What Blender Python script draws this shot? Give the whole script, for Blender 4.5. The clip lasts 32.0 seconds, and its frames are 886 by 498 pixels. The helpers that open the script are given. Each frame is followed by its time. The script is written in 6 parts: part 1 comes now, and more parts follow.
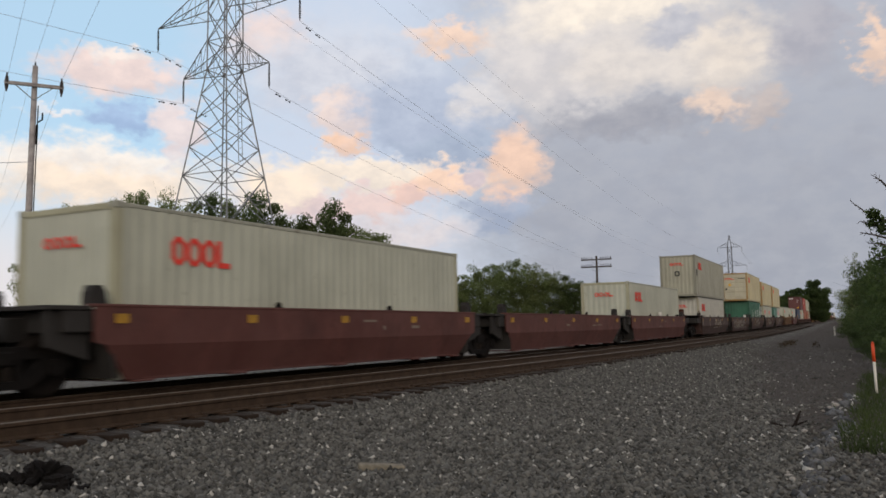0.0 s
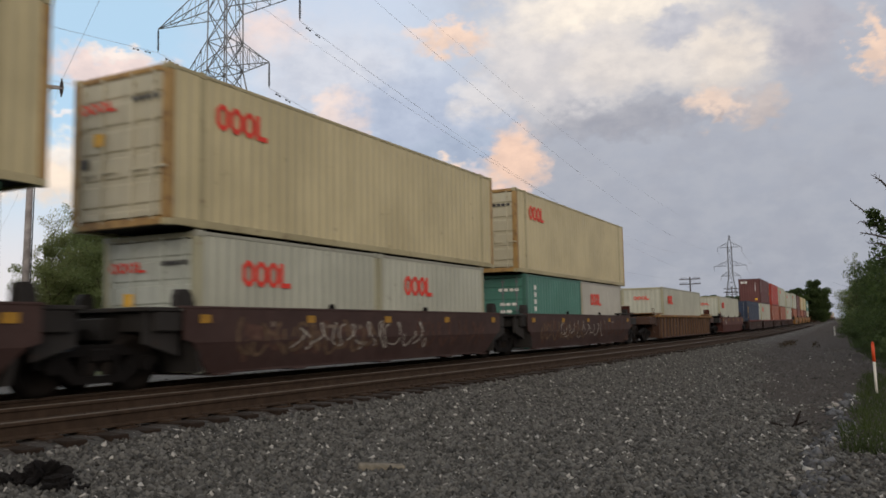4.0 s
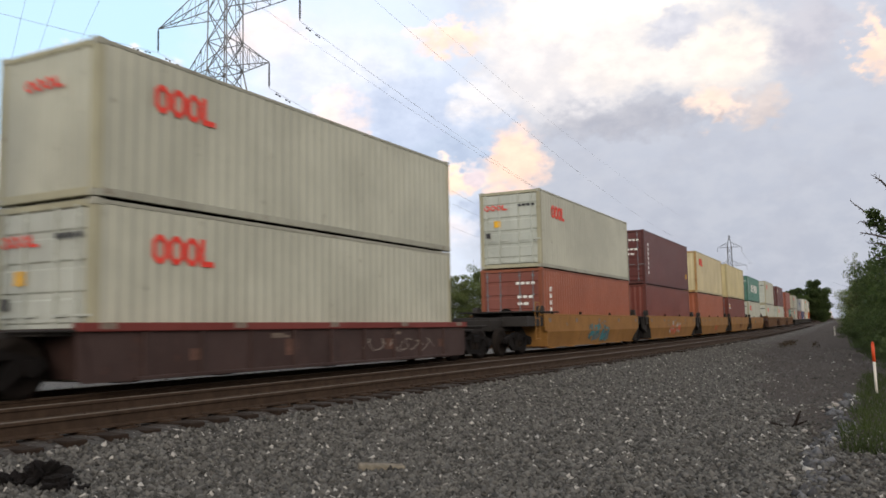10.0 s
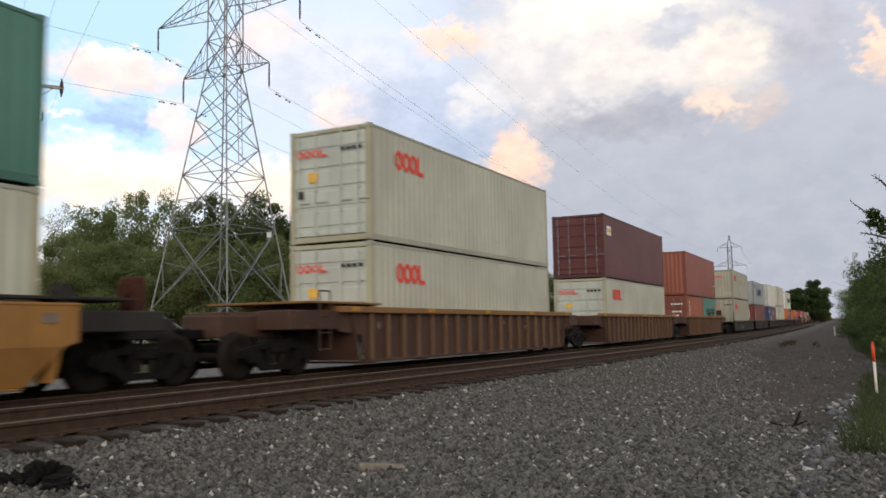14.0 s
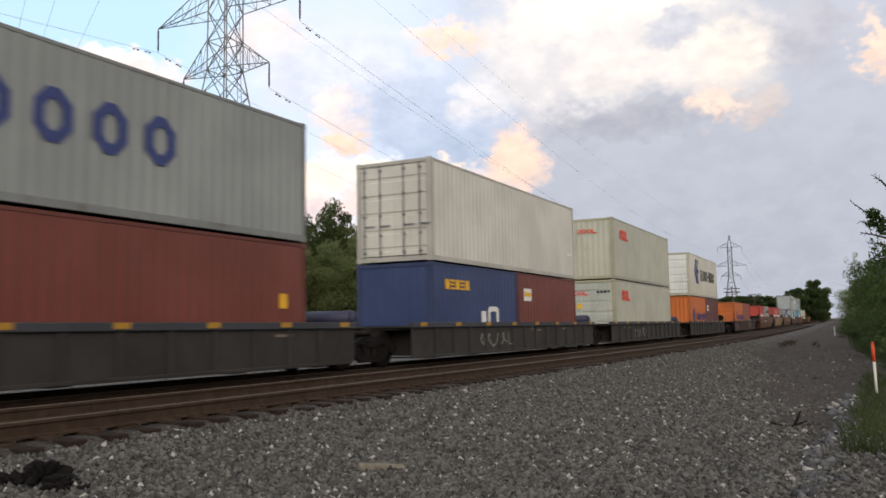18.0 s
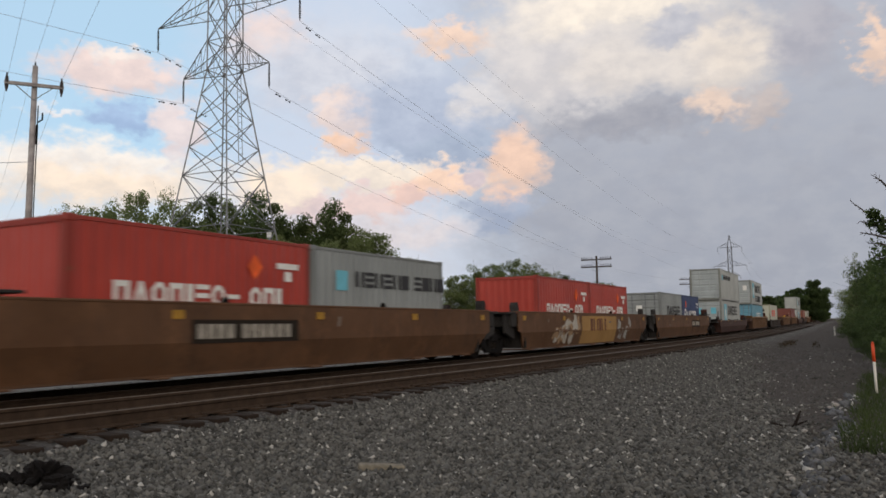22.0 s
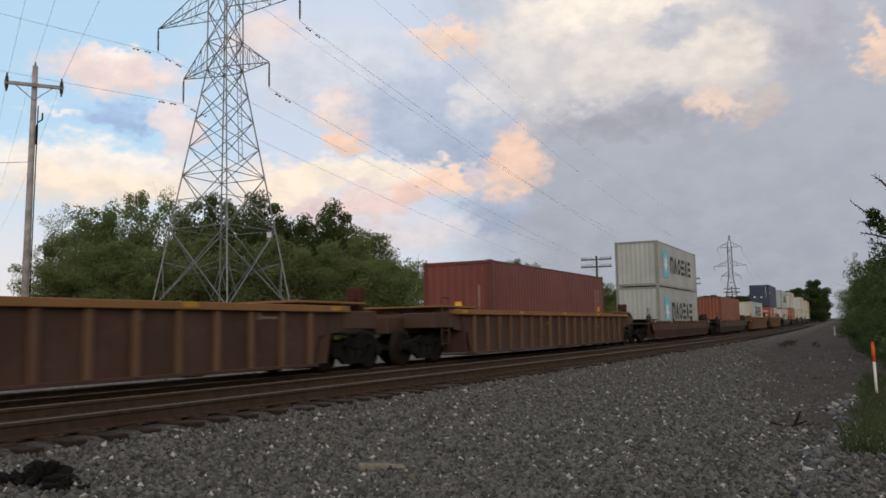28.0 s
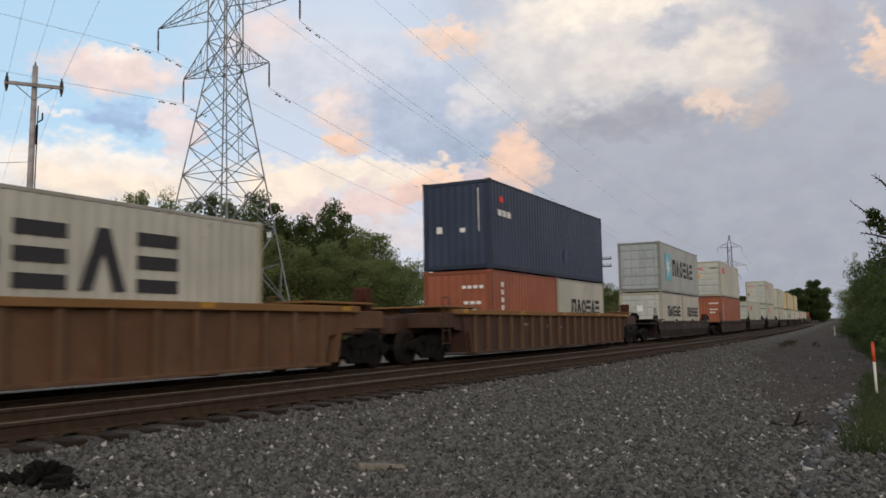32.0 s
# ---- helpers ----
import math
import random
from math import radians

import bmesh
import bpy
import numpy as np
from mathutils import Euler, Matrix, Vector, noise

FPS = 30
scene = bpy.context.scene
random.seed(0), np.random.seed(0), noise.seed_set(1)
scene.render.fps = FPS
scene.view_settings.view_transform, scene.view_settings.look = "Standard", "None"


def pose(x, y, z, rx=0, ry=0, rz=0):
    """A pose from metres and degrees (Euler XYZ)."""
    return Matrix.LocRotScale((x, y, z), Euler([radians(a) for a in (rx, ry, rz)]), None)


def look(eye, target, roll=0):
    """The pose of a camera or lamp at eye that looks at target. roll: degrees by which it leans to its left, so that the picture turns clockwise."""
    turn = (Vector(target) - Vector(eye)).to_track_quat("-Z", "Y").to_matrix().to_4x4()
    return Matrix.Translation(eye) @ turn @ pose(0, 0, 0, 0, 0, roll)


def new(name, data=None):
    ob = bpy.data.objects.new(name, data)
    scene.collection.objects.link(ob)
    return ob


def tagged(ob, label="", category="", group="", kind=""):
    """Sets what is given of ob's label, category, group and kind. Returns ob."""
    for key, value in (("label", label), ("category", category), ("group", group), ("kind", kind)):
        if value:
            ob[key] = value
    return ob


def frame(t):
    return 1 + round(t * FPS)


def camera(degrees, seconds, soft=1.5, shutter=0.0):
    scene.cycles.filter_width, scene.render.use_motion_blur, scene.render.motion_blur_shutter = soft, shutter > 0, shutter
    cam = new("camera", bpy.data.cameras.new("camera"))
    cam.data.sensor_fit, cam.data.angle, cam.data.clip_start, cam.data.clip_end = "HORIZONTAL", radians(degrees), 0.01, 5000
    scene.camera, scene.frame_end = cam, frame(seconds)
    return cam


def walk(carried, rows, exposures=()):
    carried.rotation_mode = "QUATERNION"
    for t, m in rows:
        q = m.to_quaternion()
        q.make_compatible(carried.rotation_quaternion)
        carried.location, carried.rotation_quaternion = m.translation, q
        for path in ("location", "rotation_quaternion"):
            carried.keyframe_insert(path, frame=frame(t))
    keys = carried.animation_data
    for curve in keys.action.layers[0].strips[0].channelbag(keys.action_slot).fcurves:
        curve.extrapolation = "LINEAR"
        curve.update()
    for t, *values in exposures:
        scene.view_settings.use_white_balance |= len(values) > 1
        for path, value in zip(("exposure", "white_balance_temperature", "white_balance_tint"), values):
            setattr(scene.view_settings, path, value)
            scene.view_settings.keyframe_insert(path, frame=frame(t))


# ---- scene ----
# ---------------------------------------------------------------- camera
TH, PIT, ROL = 0.5053, 0.0984, -0.0163
EYE = Vector((0, 0, 0.918))


def camera_pose():
    right0, ahead0, up0 = Vector((math.cos(TH), math.sin(TH), 0)), Vector((-math.sin(TH), math.cos(TH), 0)), Vector((0, 0, 1))
    ahead = ahead0 * math.cos(PIT) + up0 * math.sin(PIT)
    up = up0 * math.cos(PIT) - ahead0 * math.sin(PIT)
    r = right0 * math.cos(ROL) + up * math.sin(ROL)
    u = up * math.cos(ROL) - right0 * math.sin(ROL)
    m = Matrix.Identity(4)
    for i, v in enumerate((r, u, -ahead)):
        m.col[i][:3] = v
    m.translation = EYE
    return m


CAM_POSE = camera_pose()
cam = camera(55.86, 32.0, soft=1.65, shutter=0.2)
walk(cam, [(0, CAM_POSE), (32.0, CAM_POSE)], exposures=[
    (0, 0, 6960, 11.6), (7.2, 0, 6960, 11.6), (8, 0.32, 6960, 11.6), (9, 0.56, 6960, 11.6), (10, 0.48, 6960, 11.6), (11, 0.42, 6960, 11.6), (12, 0.56, 6960, 11.6), (13, 0.44, 6960, 11.6), (14, 0.4, 6960, 11.6), (17, 0.4, 6960, 11.6), (18, 0.44, 6960, 11.6), (19, 0.37, 6960, 11.6), (20, 0.33, 6960, 11.6), (21, 0.1, 6960, 11.6), (22, 0, 6960, 11.6), (23, -0.04, 6960, 11.6), (28.4, 0.02, 6960, 11.6), (29, 0.04, 6960, 11.6), (29.6, 0.26, 6960, 11.6), (30, 0.33, 6960, 11.6), (30.5, 0.14, 6960, 11.6), (31, 0.04, 6960, 11.6), (32, 0.03, 6960, 11.6)])

# ---------------------------------------------------------------- world and sun
world = bpy.data.worlds.new("sky")
scene.world = world
world.use_nodes = True
SUN_AZ, SUN_EL = radians(146), radians(16)      # compass direction of the low sun, from +y clockwise


class Nodes:
    """Small builder for node trees."""

    def __init__(self, tree):
        self.t = tree
        tree.nodes.clear()

    def n(self, kind, **kw):
        nd = self.t.nodes.new(kind)
        if "operation" in kw:
            nd.operation = kw["operation"]
        if "use_clamp" in kw:
            nd.use_clamp = kw["use_clamp"]
        if "data_type" in kw:
            nd.data_type = kw["data_type"]
        if "interpolation_type" in kw:
            nd.interpolation_type = kw["interpolation_type"]
        if "attribute_name" in kw:
            nd.attribute_name = kw["attribute_name"]
        return nd

    def link(self, a, b):
        self.t.links.new(a, b)

    def put(self, sock, v):
        if isinstance(v, bpy.types.NodeSocket):
            self.t.links.new(v, sock)
        else:
            sock.default_value = v

    def math(self, op, a, b=0.0, c=0.0, clamp=False):
        nd = self.n("ShaderNodeMath", operation=op, use_clamp=clamp)
        for s, v in zip(nd.inputs, (a, b, c)):
            self.put(s, v)
        return nd.outputs[0]

    def mix(self, f, a, b):
        nd = self.n("ShaderNodeMix", data_type="RGBA")
        self.put(nd.inputs[0], f)
        self.put(nd.inputs[6], a if isinstance(a, bpy.types.NodeSocket) else (*a, 1))
        self.put(nd.inputs[7], b if isinstance(b, bpy.types.NodeSocket) else (*b, 1))
        return nd.outputs[2]

    def noise(self, vec, scale, detail=4.0, rough=0.55, out=0):
        nd = self.n("ShaderNodeTexNoise")
        if vec is not None:
            self.link(vec, nd.inputs["Vector"])
        nd.inputs["Scale"].default_value, nd.inputs["Detail"].default_value, nd.inputs["Roughness"].default_value = scale, detail, rough
        return nd.outputs[out]

    def ramp(self, f, lo, hi, smooth=True):
        nd = self.n("ShaderNodeMapRange", interpolation_type="SMOOTHSTEP" if smooth else "LINEAR")
        self.put(nd.inputs[0], f)
        nd.inputs[1].default_value, nd.inputs[2].default_value = lo, hi
        return nd.outputs[0]


def srgb(r, g, b):
    return tuple(((c / 255) / 12.92 if c / 255 < 0.04045 else ((c / 255 + 0.055) / 1.055) ** 2.4) for c in (r, g, b))


# clouds: azimuth left of the track and elevation in degrees, half widths, colour, softness
CLOUDS_LEFT = [
    (50.8, 16.7, 4.0, 1.5, (246, 226, 222), 0.35), (50.4, 18.0, 1.7, 0.6, (250, 240, 236), 0.4), (54.7, 13.8, 1.9, 0.3, (240, 242, 248), 0.5),
    (50.0, 14.0, 2.4, 0.9, (168, 196, 234), 0.45), (52.4, 10.8, 6.6, 1.6, (252, 246, 240), 0.35), (51.4, 9.4, 7.4, 1.4, (253, 238, 222), 0.5),
    (46.7, 13.2, 1.5, 2.2, (240, 228, 230), 0.4), (40.7, 19.8, 2.3, 1.6, (244, 224, 220), 0.6), (36.0, 17.5, 6.6, 3.5, (214, 221, 235), 0.6),
    (36.1, 14.7, 2.1, 1.8, (242, 226, 222), 0.35), (35.6, 12.8, 1.6, 0.8, (254, 216, 190), 0.4), (30.1, 14.7, 5.3, 3.2, (184, 198, 222), 0.35),
]
CLOUDS_LOW = [
    (28.6, 12.5, 3.7, 1.0, (174, 190, 214), 0.3), (34.5, 10.7, 9.6, 1.1, (252, 240, 226), 0.4), (39.9, 9.5, 3.0, 1.5, (255, 240, 224), 0.5),
    (37.4, 8.4, 2.4, 1.0, (230, 212, 214), 0.3), (33.9, 8.7, 2.3, 1.2, (236, 214, 212), 0.3), (30.8, 9.4, 2.0, 1.1, (244, 212, 202), 0.3),
    (28.6, 10.4, 2.4, 1.2, (252, 220, 200), 0.3), (26.7, 10.8, 1.2, 0.8, (212, 202, 212), 0.4), (32.2, 6.8, 5.0, 1.1, (224, 220, 226), 0.6),
    (23.7, 11.5, 2.0, 2.0, (250, 216, 196), 0.5), (24.2, 9.2, 1.6, 0.8, (240, 210, 196), 0.4), (25.0, 8.0, 2.9, 1.2, (170, 184, 208), 0.4),
]
CLOUDS_HIGH = [
    (20.8, 18.5, 5.8, 4.5, (226, 224, 226), 0.35), (26.2, 15.6, 1.6, 1.4, (228, 228, 232), 0.8), (17.0, 21.1, 7.2, 1.7, (255, 247, 236), 0.6),
    (10.1, 17.4, 4.4, 2.5, (238, 230, 222), 0.6), (15.6, 17.2, 4.5, 2.2, (228, 224, 222), 0.5), (12.3, 19.7, 2.3, 0.9, (198, 202, 214), 0.6),
    (16.1, 13.8, 5.6, 1.1, (170, 174, 186), 0.5), (10.4, 14.4, 1.4, 1.1, (240, 218, 204), 0.6), (10.3, 13.7, 0.5, 0.5, (196, 186, 186), 0.5),
    (7.5, 14.1, 1.7, 1.1, (200, 192, 192), 0.5), (4.5, 18.1, 2.3, 2.3, (184, 186, 198), 0.6), (0.8, 16.6, 1.1, 2.0, (244, 216, 198), 0.35),
    (28.1, 19.9, 3.0, 1.0, (250, 222, 204), 0.5),
]
CLOUDS = CLOUDS_LEFT + CLOUDS_LOW + CLOUDS_HIGH


def build_world():
    N = Nodes(world.node_tree)
    out = N.n("ShaderNodeOutputWorld")
    bg = N.n("ShaderNodeBackground")
    N.link(bg.outputs[0], out.inputs[0])
    sky = N.n("ShaderNodeTexSky")
    sky.sky_type, sky.sun_disc = "NISHITA", False
    sky.sun_elevation, sky.sun_rotation = SUN_EL, SUN_AZ
    sky.air_density, sky.dust_density, sky.ozone_density = 1.0, 0.6, 1.6
    geo = N.n("ShaderNodeTexCoord")
    sep = N.n("ShaderNodeSeparateXYZ")
    N.link(geo.outputs["Generated"], sep.inputs[0])
    x, y, z = sep.outputs
    az = N.math("MULTIPLY", N.math("ARCTAN2", N.math("MULTIPLY", x, -1.0), y), 57.2958)
    el = N.math("MULTIPLY", N.math("ARCSINE", z), 57.2958)
    comb = N.n("ShaderNodeCombineXYZ")
    N.link(az, comb.inputs[0])
    N.link(N.math("MULTIPLY", el, 1.5), comb.inputs[1])
    co = comb.outputs[0]
    # ragged edges: push azimuth and elevation about by noise of two sizes
    n1, n2 = N.n("ShaderNodeTexNoise"), N.n("ShaderNodeTexNoise")
    for nd, sc, det in ((n1, 0.3, 3.0), (n2, 0.95, 8.0)):
        N.link(co, nd.inputs["Vector"])
        nd.inputs["Scale"].default_value, nd.inputs["Detail"].default_value, nd.inputs["Roughness"].default_value = sc, det, 0.55
    s1, s2 = N.n("ShaderNodeSeparateColor"), N.n("ShaderNodeSeparateColor")
    N.link(n1.outputs["Color"], s1.inputs[0])
    N.link(n2.outputs["Color"], s2.inputs[0])

    def pushed(v, k, a, b):
        v = N.math("ADD", v, N.math("MULTIPLY", N.math("SUBTRACT", s1.outputs[k], 0.5), a))
        return N.math("ADD", v, N.math("MULTIPLY", N.math("SUBTRACT", s2.outputs[k], 0.5), b))
    az2, el2 = pushed(az, 0, 5.2, 3.2), pushed(el, 1, 3.0, 2.2)
    puff = N.noise(co, 0.5, 7.0, 0.58)
    base = N.n("ShaderNodeVectorMath", operation="SCALE")
    N.link(sky.outputs[0], base.inputs[0])
    base.inputs[3].default_value = 0.14
    # thin high haze over the clear blue
    col = N.mix(0.85, base.outputs[0], srgb(184, 222, 252))
    # pale lavender haze between the clouds beside the clear blue
    col = N.mix(N.math("MULTIPLY", N.ramp(az2, 49, 39), 0.8), col, srgb(206, 218, 240))
    # broad grey cloud over the railway, and scattered cloud everywhere else
    grey = N.mix(N.ramp(el, 2, 26), srgb(158, 166, 182), srgb(186, 194, 210))
    grey = N.mix(N.math("MULTIPLY", N.ramp(puff, 0.36, 0.66), 0.4), grey, srgb(178, 184, 196))
    grey = N.mix(N.math("MULTIPLY", N.ramp(s1.outputs[2], 0.42, 0.66), 0.3), grey, srgb(154, 160, 176))
    veil = N.ramp(az2, 33, 21)
    col = N.mix(N.math("MULTIPLY", veil, 0.96), col, grey)
    far = N.math("MAXIMUM", N.ramp(N.math("ABSOLUTE", N.math("SUBTRACT", az, 28.0)), 36, 60), N.ramp(el, 28, 42))
    wide = N.ramp(N.noise(geo.outputs["Generated"], 2.2, 6.0, 0.6), 0.42, 0.62)
    col = N.mix(N.math("MULTIPLY", far, N.math("ADD", N.math("MULTIPLY", wide, 0.5), 0.42)), col, srgb(198, 192, 188))
    low = N.math("MULTIPLY", N.ramp(el, 13, 3), N.ramp(az, 24, 40))
    col = N.mix(N.math("MULTIPLY", low, 0.8), col, srgb(234, 228, 232))
    for ca, ce, wa, we, rgb, soft_ in CLOUDS:
        da = N.math("DIVIDE", N.math("SUBTRACT", az2, ca), wa)
        de = N.math("DIVIDE", N.math("SUBTRACT", el2, ce), we)
        d = N.math("SQRT", N.math("ADD", N.math("MULTIPLY", da, da), N.math("MULTIPLY", de, de)))
        m = N.ramp(d, 1.12 + soft_ * 0.6, 0.86 - soft_ * 0.9)
        c = srgb(*rgb)
        tone = N.ramp(N.math("ADD", N.math("MULTIPLY", puff, 1.6), N.math("MULTIPLY", de, 0.25)), 0.45, 1.15)
        col = N.mix(N.math("MULTIPLY", m, 0.92), col, N.mix(tone, tuple(v * q for v, q in zip(c, (0.84, 0.86, 0.9))), tuple(v * 1.03 for v in c)))
    N.link(col, bg.inputs[0])
    bg.inputs[1].default_value = 1.0


build_world()

sun = new("sun", bpy.data.lights.new("sun", "SUN"))
sun.data.energy, sun.data.angle, sun.data.color = 1.02, radians(25), (1.0, 0.92, 0.82)
sun_from = Vector((math.sin(SUN_AZ) * math.cos(SUN_EL), math.cos(SUN_AZ) * math.cos(SUN_EL), math.sin(SUN_EL)))
sun.matrix_basis = look(sun_from * 50, (0, 0, 0))

# ---------------------------------------------------------------- the line of the railway
TRAIN_X, NEAR_X = 11.753, 7.986          # the tracks' distances from the camera
BEND, BEND_S, BEND_W, GRADE = 0.06, 30.0, 25.0, 0.008


def travelled(t):
    """How far the train has come by t seconds; it slows a little."""
    return 24.1 * t - 0.0141 * t * t


def soft(s):
    return BEND_W * float(np.logaddexp(0, (s - BEND_S) / BEND_W))


def slope(s):
    return 1 / (1 + math.exp(-max(-60.0, min(60.0, (s - BEND_S) / BEND_W))))


def on_line(s, off, z=0.0):
    """A place s metres along the railway, off metres from the camera's line, z above the rail's level."""
    return Vector((-off - BEND * soft(s), s, z + GRADE * soft(s)))


def line_pose(s, off, z=0.0):
    k = slope(s)
    return Matrix.Translation(on_line(s, off, z)) @ Euler((math.atan(GRADE * k), 0, math.atan(BEND * k))).to_matrix().to_4x4()


GROUND_PROFILE = [(-3000, -0.3), (-400, -0.5), (-60, -0.5), (-12, -0.35), (-7.0, -0.45), (-4.2, -0.75), (-2.0, -0.72), (0.5, -0.62), (2.5, -0.56), (4.4, -0.5),
                  (5.3, -0.44), (5.95, -0.34), (6.45, -0.27), (6.66, -0.205), (6.85, -0.158), (9.4, -0.158), (9.9, -0.19), (10.2, -0.24), (13.1, -0.24), (13.9, -0.22), (20, -0.22), (24, -0.6),
                  (30, -0.75), (60, -0.6), (400, -0.4), (3000, -0.2)]


def ground_z(off):
    return float(np.interp(off, [p[0] for p in GROUND_PROFILE], [p[1] for p in GROUND_PROFILE]))


# ---------------------------------------------------------------- materials
MATS = {}


def material(name, rough=0.6, metal=0.0):
    m = bpy.data.materials.new(name)
    m.use_nodes = True
    N = Nodes(m.node_tree)
    out, b = N.n("ShaderNodeOutputMaterial"), N.n("ShaderNodeBsdfPrincipled")
    N.link(b.outputs[0], out.inputs[0])
    b.inputs["Roughness"].default_value, b.inputs["Metallic"].default_value = rough, metal
    return m, N, b


def bump(N, b, height, strength=0.3, dist=0.02):
    nd = N.n("ShaderNodeBump")
    nd.inputs["Strength"].default_value, nd.inputs["Distance"].default_value = strength, dist
    N.link(height, nd.inputs["Height"])
    N.link(nd.outputs[0], b.inputs["Normal"])


def coords(N, scale=(1, 1, 1), kind="Object"):
    t, mp = N.n("ShaderNodeTexCoord"), N.n("ShaderNodeMapping")
    N.link(t.outputs[kind], mp.inputs[0])
    mp.inputs["Scale"].default_value = scale
    return mp.outputs[0]


def paint(name, rgb, wear=0.25, rust=(66, 38, 26), rough=0.55, streak=1.0, blotch=0.0):
    """Weathered paint on steel: fading, vertical dirt streaks, rust specks."""
    if name in MATS:
        return MATS[name]
    m, N, b = material(name, rough)
    info = N.n("ShaderNodeObjectInfo")
    shift = N.n("ShaderNodeVectorMath", operation="ADD")
    N.link(coords(N), shift.inputs[0])
    sc = N.n("ShaderNodeVectorMath", operation="SCALE")
    sc.inputs[0].default_value = (37.0, 61.0, 13.0)
    N.link(info.outputs["Random"], sc.inputs[3])
    N.link(sc.outputs[0], shift.inputs[1])
    p = shift.outputs[0]
    mp = N.n("ShaderNodeMapping")
    mp.inputs["Scale"].default_value = (3.0, 3.0, 0.22)
    N.link(p, mp.inputs[0])
    fade = N.noise(p, 0.55, 4.0)
    st = N.noise(mp.outputs[0], 2.4, 6.0, 0.7)
    speck = N.noise(p, 3.4, 8.0, 0.72)
    c = srgb(*rgb)
    col = N.mix(N.ramp(fade, 0.3, 0.7), tuple(v * 0.88 for v in c), tuple(min(1, v * 1.08 + 0.01) for v in c))
    if blotch:
        pale = tuple(v * 1.5 + 0.012 for v in c)
        col = N.mix(N.math("MULTIPLY", N.ramp(N.noise(p, 1.3, 6.0, 0.65), 0.48, 0.68), blotch), col, pale)
        col = N.mix(N.math("MULTIPLY", N.ramp(N.noise(p, 0.8, 5.0, 0.7), 0.5, 0.7), blotch), col, tuple(v * 0.5 for v in c))
    dirt = tuple(v * 0.55 + 0.012 for v in c)
    col = N.mix(N.math("MULTIPLY", N.ramp(st, 0.48, 0.78), 0.42 * streak), col, dirt)
    col = N.mix(N.math("MULTIPLY", N.ramp(speck, 0.70 - wear * 0.28, 0.82 - wear * 0.2), 0.8), col, srgb(*rust))
    N.link(col, b.inputs["Base Color"])
    N.link(N.math("ADD", N.math("MULTIPLY", speck, 0.3), rough - 0.12), b.inputs["Roughness"])
    bump(N, b, N.noise(p, 9.0, 3.0), 0.12, 0.01)
    MATS[name] = m
    return m


def plain(name, rgb, rough=0.7, metal=0.0, var=0.25, scale=6.0, bmp=0.2):
    if name in MATS:
        return MATS[name]
    m, N, b = material(name, rough, metal)
    if rough >= 0.75:
        b.inputs["Specular IOR Level"].default_value = 0.2
    p = coords(N)
    c = srgb(*rgb)
    f = N.noise(p, scale, 6.0, 0.65)
    N.link(N.mix(N.ramp(f, 0.3, 0.7), tuple(v * (1 - var) for v in c), tuple(min(1, v * (1 + var)) for v in c)), b.inputs["Base Color"])
    bump(N, b, N.noise(p, scale * 3, 4.0), bmp, 0.01)
    MATS[name] = m
    return m


def ground_material():
    m, N, b = material("gravel_ground", 0.9)
    p = coords(N)
    sep = N.n("ShaderNodeSeparateXYZ")
    N.link(p, sep.inputs[0])
    vor = N.n("ShaderNodeTexVoronoi")
    vor.inputs["Scale"].default_value = 19.0
    N.link(p, vor.inputs["Vector"])
    cs = N.n("ShaderNodeSeparateColor")
    N.link(vor.outputs["Color"], cs.inputs[0])
    big, mid, fine = N.noise(p, 0.22, 4.0), N.noise(p, 1.7, 5.0), N.noise(p, 30, 4.0)
    grey = N.mix(N.ramp(cs.outputs[0], 0.0, 1.0, False), srgb(40, 39, 38), srgb(78, 77, 74))
    grey = N.mix(N.ramp(cs.outputs[1], 0.93, 0.99), grey, srgb(176, 173, 168))
    grey = N.mix(N.ramp(mid, 0.45, 0.75), grey, srgb(64, 58, 54))
    dirt = N.mix(fine, srgb(36, 30, 26), srgb(57, 48, 41))
    grass = N.mix(N.ramp(N.noise(p, 5.0, 6.0, 0.7), 0.35, 0.65), srgb(52, 66, 34), srgb(88, 94, 52))
    # gravel round the tracks, trodden dirt towards the ditch, weeds past it
    at = N.n("ShaderNodeAttribute", attribute_name="offset")
    off = N.math("ADD", at.outputs["Fac"], N.math("MULTIPLY", N.math("SUBTRACT", big, 0.5), 2.6))
    off = N.math("ADD", off, N.math("MULTIPLY", N.math("SUBTRACT", mid, 0.5), 1.2))
    col = N.mix(N.ramp(off, 2.1, 0.7), grey, dirt)
    col = N.mix(N.ramp(off, -0.6, -1.4), col, grass)
    # gravel beyond the train: open-sky light put into a paler colour
    col = N.mix(N.ramp(off, 14.0, 15.0), col, N.mix(cs.outputs[0], srgb(84, 81, 77), srgb(122, 118, 113)))
    col = N.mix(N.ramp(off, 22.5, 24.5), col, grass)
    # rust-brown dust under and between the rails
    for a, c in ((6.9, 9.2), (10.5, 13.1)):
        bed = N.math("MULTIPLY", N.ramp(off, a - 0.4, a + 0.3), N.ramp(off, c + 0.4, c - 0.3))
        col = N.mix(N.math("MULTIPLY", bed, 0.75), col, N.mix(fine, srgb(30, 23, 19), srgb(46, 37, 31)))
    N.link(col, b.inputs["Base Color"])
    h = N.math("ADD", N.math("MULTIPLY", vor.outputs["Distance"], -0.7), N.math("MULTIPLY", fine, 0.5))
    bump(N, b, h, 0.8, 0.05)
    return m


